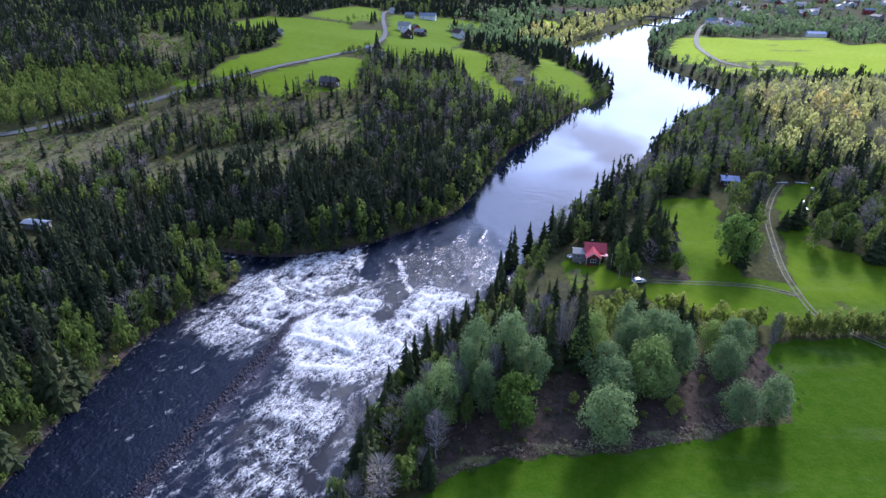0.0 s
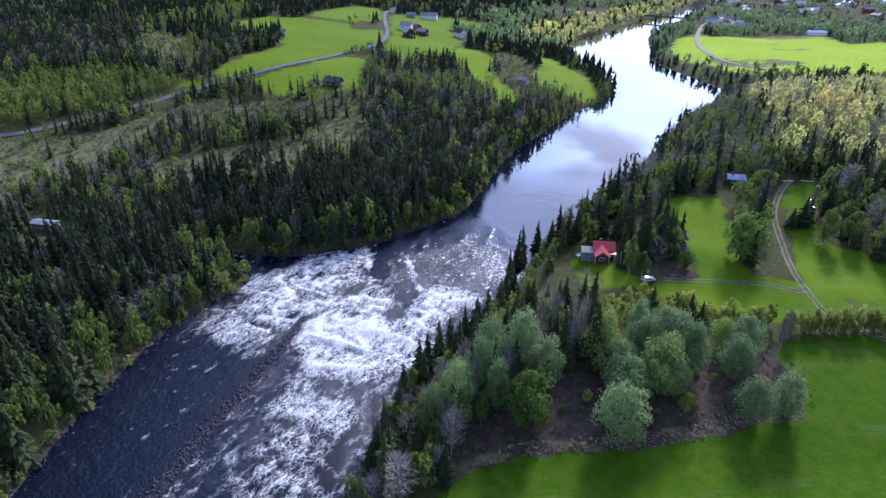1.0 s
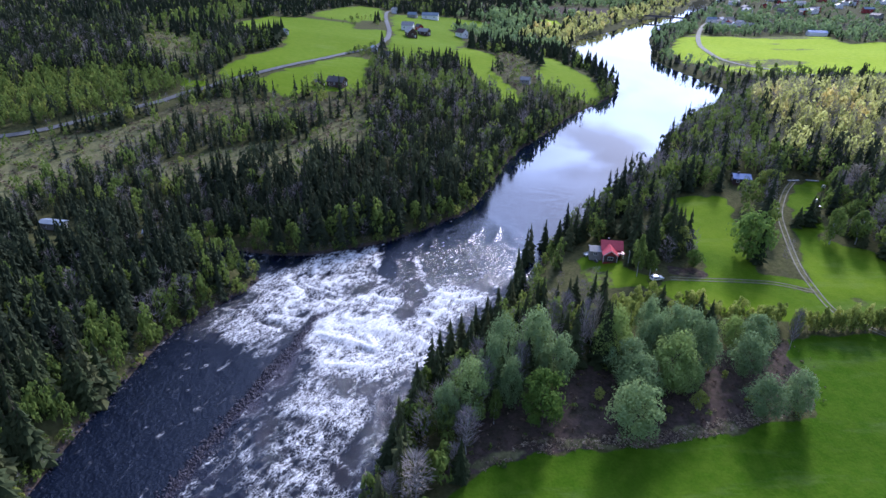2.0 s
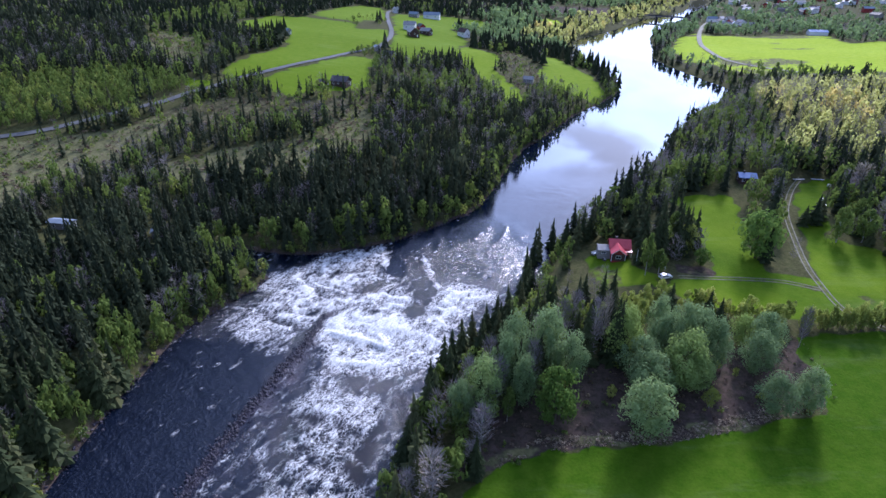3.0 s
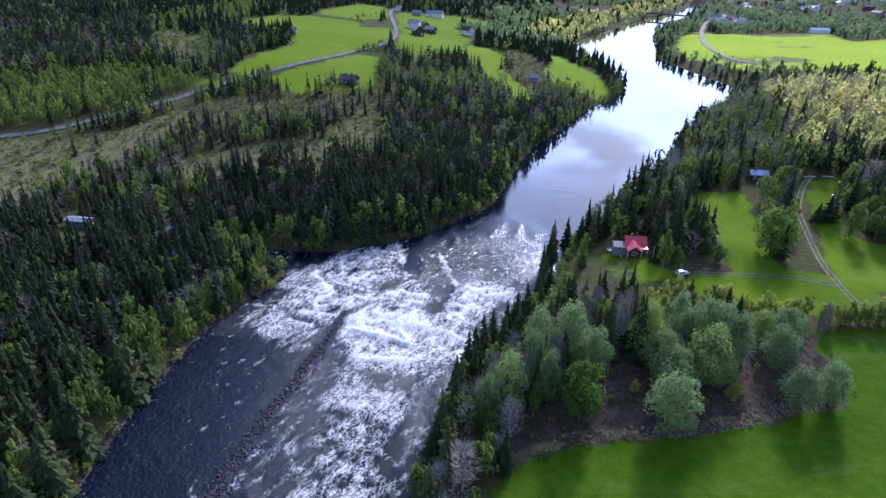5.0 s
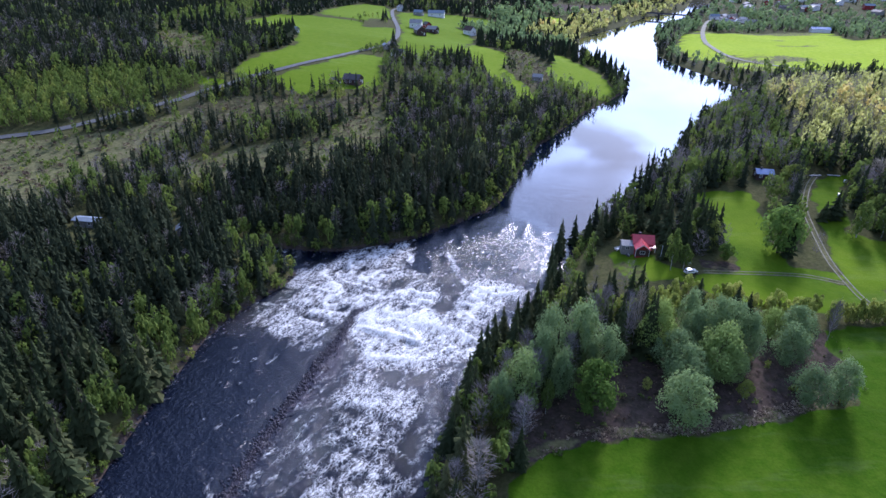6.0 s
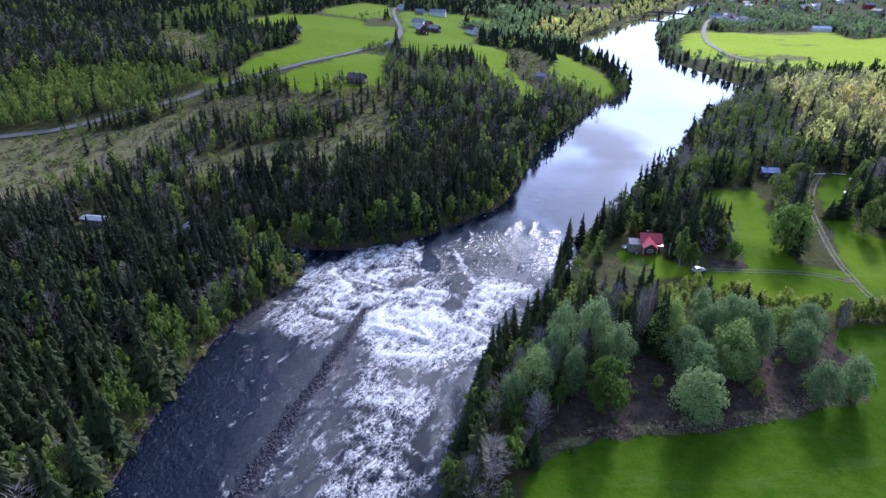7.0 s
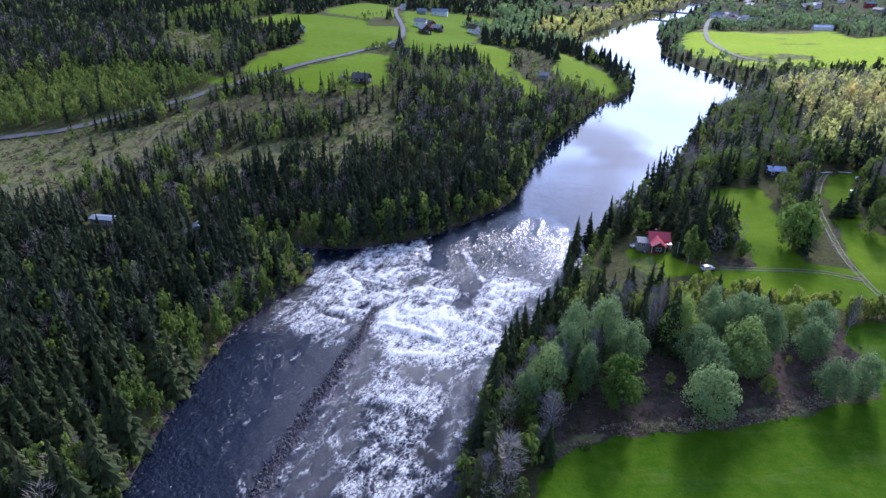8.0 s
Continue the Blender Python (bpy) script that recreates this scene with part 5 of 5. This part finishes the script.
def car():
    root = new("car")
    z = float(land(np.array([61.8]), np.array([156.6]))[0][0]) + 0.06
    root.matrix_basis = pose(61.4, 155.6, z, 0, 0, 14) @ Matrix.Diagonal((0.92, 0.95, 1.0, 1))
    side = [(-2.25, 0.42), (-2.28, 0.80), (-2.15, 0.98), (-1.95, 1.42), (-1.2, 1.50), (0.1, 1.48), (0.85, 1.02), (1.9, 0.86), (2.25, 0.70), (2.28, 0.40), (1.9, 0.28), (-1.9, 0.28)]
    bm = prism(side, -0.88, 0.88)
    for v in bm.verts:
        if v.co.z > 1.1:
            v.co.y *= 0.80
    bmesh.ops.bevel(bm, geom=bm.edges[:], offset=0.06, segments=2, affect="EDGES")
    part("body", bm, mat_car, root, "glossy white bodywork")
    for s in (-1, 1):
        bm = prism([(-1.85, 1.05), (-1.72, 1.38), (-1.1, 1.43), (0.05, 1.41), (0.62, 1.05)], -0.02, 0.02)
        part("side_window", bm, mat_glass, root, m=pose(0, s * 0.815, 0, -s * 13, 0, 0) @ pose(0, 0, -0.03))
        for x in (-1.4, 1.42):
            wheel = bmesh.new()
            bmesh.ops.create_cone(wheel, cap_ends=True, segments=20, radius1=0.33, radius2=0.33, depth=0.22)
            bmesh.ops.bevel(wheel, geom=[e for e in wheel.edges if abs(e.verts[0].co.z - e.verts[1].co.z) < 1e-4], offset=0.04, segments=2, affect="EDGES")
            w = part("wheel", wheel, mat_tyre, root, m=pose(x, s * 0.82, 0.31, 90, 0, 0))
            rim = bmesh.new()
            bmesh.ops.create_cone(rim, cap_ends=True, segments=16, radius1=0.21, radius2=0.18, depth=0.24)
            part("rim", rim, mat_rim, w)
        part("headlight", slab(2.14, 2.28, s * 0.68 - 0.16, s * 0.68 + 0.16, 0.58, 0.72, 0.03), mat_lens, root)
        part("tail_light", slab(-2.30, -2.18, s * 0.72 - 0.1, s * 0.72 + 0.1, 0.72, 0.98, 0.03), mat_lens_red, root)
        part("mirror", slab(0.55, 0.7, s * 0.98 - 0.09, s * 0.98 + 0.09, 0.98, 1.12, 0.03), mat_car, root)
    part("windscreen", slab(-0.45, 0.45, -0.68, 0.68, -0.012, 0.012), mat_glass, root, m=pose(0.50, 0, 1.27, 0, 31.5, 0))
    part("rear_window", slab(-0.2, 0.2, -0.62, 0.62, -0.012, 0.012), mat_glass, root, m=pose(-2.07, 0, 1.2, 0, -66, 0))
    part("bumper", slab(2.2, 2.32, -0.8, 0.8, 0.34, 0.5, 0.04), mat_chrome, root)
    tagged(root, "white estate car parked on the grass track", "car")


def boat():
    root = new("rowing_boat")
    z = float(land(np.array([47.0]), np.array([173.0]))[0][0])
    root.matrix_basis = pose(47.0, 173.0, z + 0.08, 0, 0, -84)
    bm = bmesh.new()
    rings = []
    for i in range(9):
        u = i / 8
        wide = 0.72 * math.sin(math.pi * min(1, 0.10 + 0.86 * u)) ** 0.6
        rings.append([bm.verts.new((-2.1 + 4.2 * u, wide * math.cos(a), 0.62 * math.sin(a) * (0.75 + 0.25 * math.sin(math.pi * u)))) for a in [math.pi * k / 8 for k in range(9)]])
    for a, b in zip(rings[:-1], rings[1:]):
        for k in range(8):
            bm.faces.new((a[k], b[k], b[k + 1], a[k + 1]))
    bm.faces.new(rings[0])
    bm.faces.new(rings[-1])
    part("hull", bm, mat_dark_roof, root, "upturned dark hull")
    part("keel", slab(-2.0, 2.0, -0.09, 0.09, 0.55, 0.68, 0.03), mat_white, root, "white keel strip")
    tagged(root, "upturned rowing boat lying on the lawn", "boat")


def bench():
    root = new("garden_bench")
    z = float(land(np.array([45.4]), np.array([178.2]))[0][0])
    root.matrix_basis = pose(45.4, 178.2, z, 0, 0, 24)
    part("seat", slab(-1.3, 1.3, -0.28, 0.28, 0.42, 0.48, 0.01), mat_white, root)
    part("backrest", slab(-1.3, 1.3, 0.24, 0.30, 0.62, 0.98, 0.01), mat_white, root)
    part("table_top", slab(-1.3, 1.3, -1.35, -0.55, 0.72, 0.78, 0.01), mat_white, root)
    for x in (-1.1, 1.1):
        part("leg", slab(x - 0.05, x + 0.05, -1.3, 0.3, 0.30, 0.40), mat_white, root)
        part("leg", slab(x - 0.05, x + 0.05, -0.95, -0.85, 0.0, 0.72), mat_white, root)
        part("leg", slab(x - 0.05, x + 0.05, 0.22, 0.30, 0.0, 0.95), mat_white, root)
    tagged(root, "white wooden picnic bench beside the red house", "bench")


def pole(name, label, category, x, y, high, r=0.07):
    root = new(name)
    z = float(land(np.array([x]), np.array([y]))[0][0])
    root.matrix_basis = pose(x, y, z)
    bm = bmesh.new()
    bmesh.ops.create_cone(bm, cap_ends=True, segments=10, radius1=r, radius2=r * 0.6, depth=high, matrix=Matrix.Translation((0, 0, high / 2)))
    part("shaft", bm, mat_white, root)
    bm = bmesh.new()
    bmesh.ops.create_uvsphere(bm, u_segments=10, v_segments=6, radius=r * 1.6, matrix=Matrix.Translation((0, 0, high + r)))
    part("knob", bm, mat_rim, root)
    tagged(root, label, category)


def mailbox(x, y):
    root = new("white_box")
    z = float(land(np.array([x]), np.array([y]))[0][0])
    root.matrix_basis = pose(x, y, z, 0, 0, 15)
    part("post", slab(-0.06, 0.06, -0.06, 0.06, 0, 0.9), mat_grey_wood, root)
    part("box", slab(-0.35, 0.35, -0.3, 0.3, 0.8, 1.5, 0.05), mat_white, root)
    tagged(root, "white box on a post among the trees", "box")


red_house(), car(), boat(), bench(), pole("flag_pole", "slim white flag pole beside the red house", "pole", 55.2, 165.0, 5.2)
mailbox(62.6, 160.0)
building("long_shed", "long shed with a pale bluish sheet roof in the forest", "shed", -147.0, 196, 80, 3.6, 8.6, 2.3, 0.5, mat_grey_wood, mat_plastic, 2, False)
building("forest_hut", "small hut with a pale sheet roof among dark spruces", "hut", -110.5, 191, 20, 3.0, 3.6, 2.2, 0.9, mat_grey_wood, mat_plastic, 1, False)
building("cabin", "small cabin with a blue sheet roof below the wooded hill", "cabin", 119.5, 229, 80, 5.0, 6.4, 2.4, 1.2, mat_brown, mat_blue_roof, 2)
building("brown_house", "dark brown house with a dark tiled roof", "house", -72, 385, 70, 7.5, 11, 3.0, 2.6, mat_brown, mat_dark_roof, 3)
building("outhouse", "low dark outhouse beside the brown house", "shed", -83, 382, 70, 4.5, 5.5, 2.2, 1.2, mat_brown, mat_dark_roof, 0, False)
building("roadside_shed", "small pale shed beside the country road", "shed", -60, 503, 20, 4.5, 6.5, 2.4, 1.4, mat_grey_wood, mat_plastic, 1, False)
building("dark_cottage", "cottage with a dark roof and white gable", "house", -48, 480, 60, 7, 9.5, 3.0, 2.4, mat_white, mat_dark_roof, 2)
FARM = [("farm_barn", "dark brown barn with a grey sheet roof", "barn", -34, 601, 15, 9, 15, 4.5, 4.0, mat_brown, mat_grey_roof),
        ("farm_house", "white farmhouse with a grey roof", "house", -39, 640, 80, 8, 12, 5.0, 3.0, mat_white, mat_grey_roof),
        ("farm_shed", "dark farm shed with a pale roof", "shed", -22, 626, 60, 7, 11, 3.5, 2.6, mat_brown, mat_grey_roof),
        ("farm_store", "small red store behind the barn", "shed", -28, 652, 30, 6, 8, 3.2, 2.4, mat_red, mat_dark_roof),
        ("white_house", "white house with a brown roof beside dark spruces", "house", 17, 647, 40, 8, 11, 4.6, 3.4, mat_white, mat_brown),
        ("white_barn", "long white barn with a pale roof", "barn", -18, 780, 82, 9, 20, 4.5, 3.0, mat_white, mat_plastic),
        ("side_barn", "low grey barn in a farmyard", "barn", -40, 773, 70, 7, 11, 3.5, 2.5, mat_grey_wood, mat_plastic),
        ("yard_house", "pale house by the upper road", "house", -64, 812, 20, 8, 11, 4.5, 3.0, mat_white, mat_grey_roof),
        ("field_barn", "weathered grey hay barn by the river field", "barn", 59, 450, 70, 5.0, 7.0, 2.8, 1.8, mat_grey_wood, mat_grey_roof),
        ("hill_shed", "small grey shed at the forest edge", "shed", -141, 533, 60, 5, 8, 2.8, 1.8, mat_grey_wood, mat_plastic)]
for name, label, category, x, y, turn, w, l, eave, rise, wm, rm in FARM:
    building(name, label, category, x, y, turn, w, l, eave, rise, wm, rm, 2, "house" in name)
pale = [mat_white, mat_white, mat_grey_wood, mat_white, mat_red]
roofs = [mat_grey_roof, mat_dark_roof, mat_plastic, mat_brown, mat_grey_roof]
rng = np.random.RandomState(12)
for i in range(9):
    building("village_house", "village house near the river bend", "house", 412 + 14 * (i % 3) + 5 * rng.rand(), 905 + 26 * (i // 3) + 8 * rng.rand(), 180 * rng.rand(), 8, 11 + 4 * rng.rand(), 4.5, 3,
             pale[i % 5], roofs[(i * 2) % 5], 1, False, "houses at the river bend", False)
building("large_hall", "large hall with a blue roof beyond the fields", "hall", 505, 836, 80, 10, 24, 4, 2.5, mat_white, mat_blue_roof, 0, False, door=False)
for i in range(46):
    x, y = 520 + 480 * rng.rand(), 1060 + 330 * rng.rand()
    building("town_house", "distant town house with a pale roof", "house", x, y, 180 * rng.rand(), 9 + 3 * rng.rand(), 12 + 10 * rng.rand(), 4.5 + 2 * rng.rand(), 3,
             pale[i % 5], roofs[(i * 3) % 5], 1, False, "houses of the distant town", False)


def hive(x, y, turn):
    root = new("white_hive")
    z = float(land(np.array([x]), np.array([y]))[0][0])
    root.matrix_basis = pose(x, y, z, 0, 0, turn)
    part("box", slab(-0.5, 0.5, -0.45, 0.45, 0.25, 1.2, 0.03), mat_white, root)
    part("lid", slab(-0.58, 0.58, -0.52, 0.52, 1.2, 1.32, 0.03), mat_rim, root)
    for sx in (-0.4, 0.4):
        part("leg", slab(sx - 0.05, sx + 0.05, -0.4, 0.4, 0.0, 0.25), mat_grey_wood, root)
    tagged(root, "white wooden box standing at the clearing edge", "box", "white boxes in the clearing")


def plank_stack(x, y, turn):
    root = new("plank_stack")
    z = float(land(np.array([x]), np.array([y]))[0][0])
    root.matrix_basis = pose(x, y, z, 0, 0, turn)
    for k in range(5):
        part("plank", slab(-2.6 + 0.1 * (k % 2), 2.5, -0.55 + 0.22 * k, -0.36 + 0.22 * k, 0.22, 0.40, 0.01), mat_white if k % 2 else mat_grey_wood, root)
    for sx in (-1.6, 1.6):
        part("bearer", slab(sx - 0.1, sx + 0.1, -0.6, 0.6, 0.0, 0.22), mat_grey_wood, root)
    tagged(root, "pale stack of planks on the grass clearing", "planks", "plank stacks in the clearing")


hive(152, 224.5, 10), hive(142, 212, 30), hive(139.5, 206, 5)
plank_stack(143, 231, 5), plank_stack(151, 231, -12)


def bridge():
    root = new("bridge")
    root.matrix_basis = pose(383, 1085, 0, 0, 0, -42)
    part("deck", slab(-62, 62, -3.5, 3.5, 6.2, 7.2, 0.1), mat_grey_roof, root)
    for s in (-1, 1):
        part("parapet", slab(-62, 62, s * 3.5 - 0.15, s * 3.5 + 0.15, 7.2, 8.3), mat_stone, root)
    for x in (-40, -13, 13, 40):
        part("pier", slab(x - 1, x + 1, -2.8, 2.8, -2, 6.2, 0.2), mat_stone, root)
    tagged(root, "dark road bridge across the far river", "bridge")


bridge()
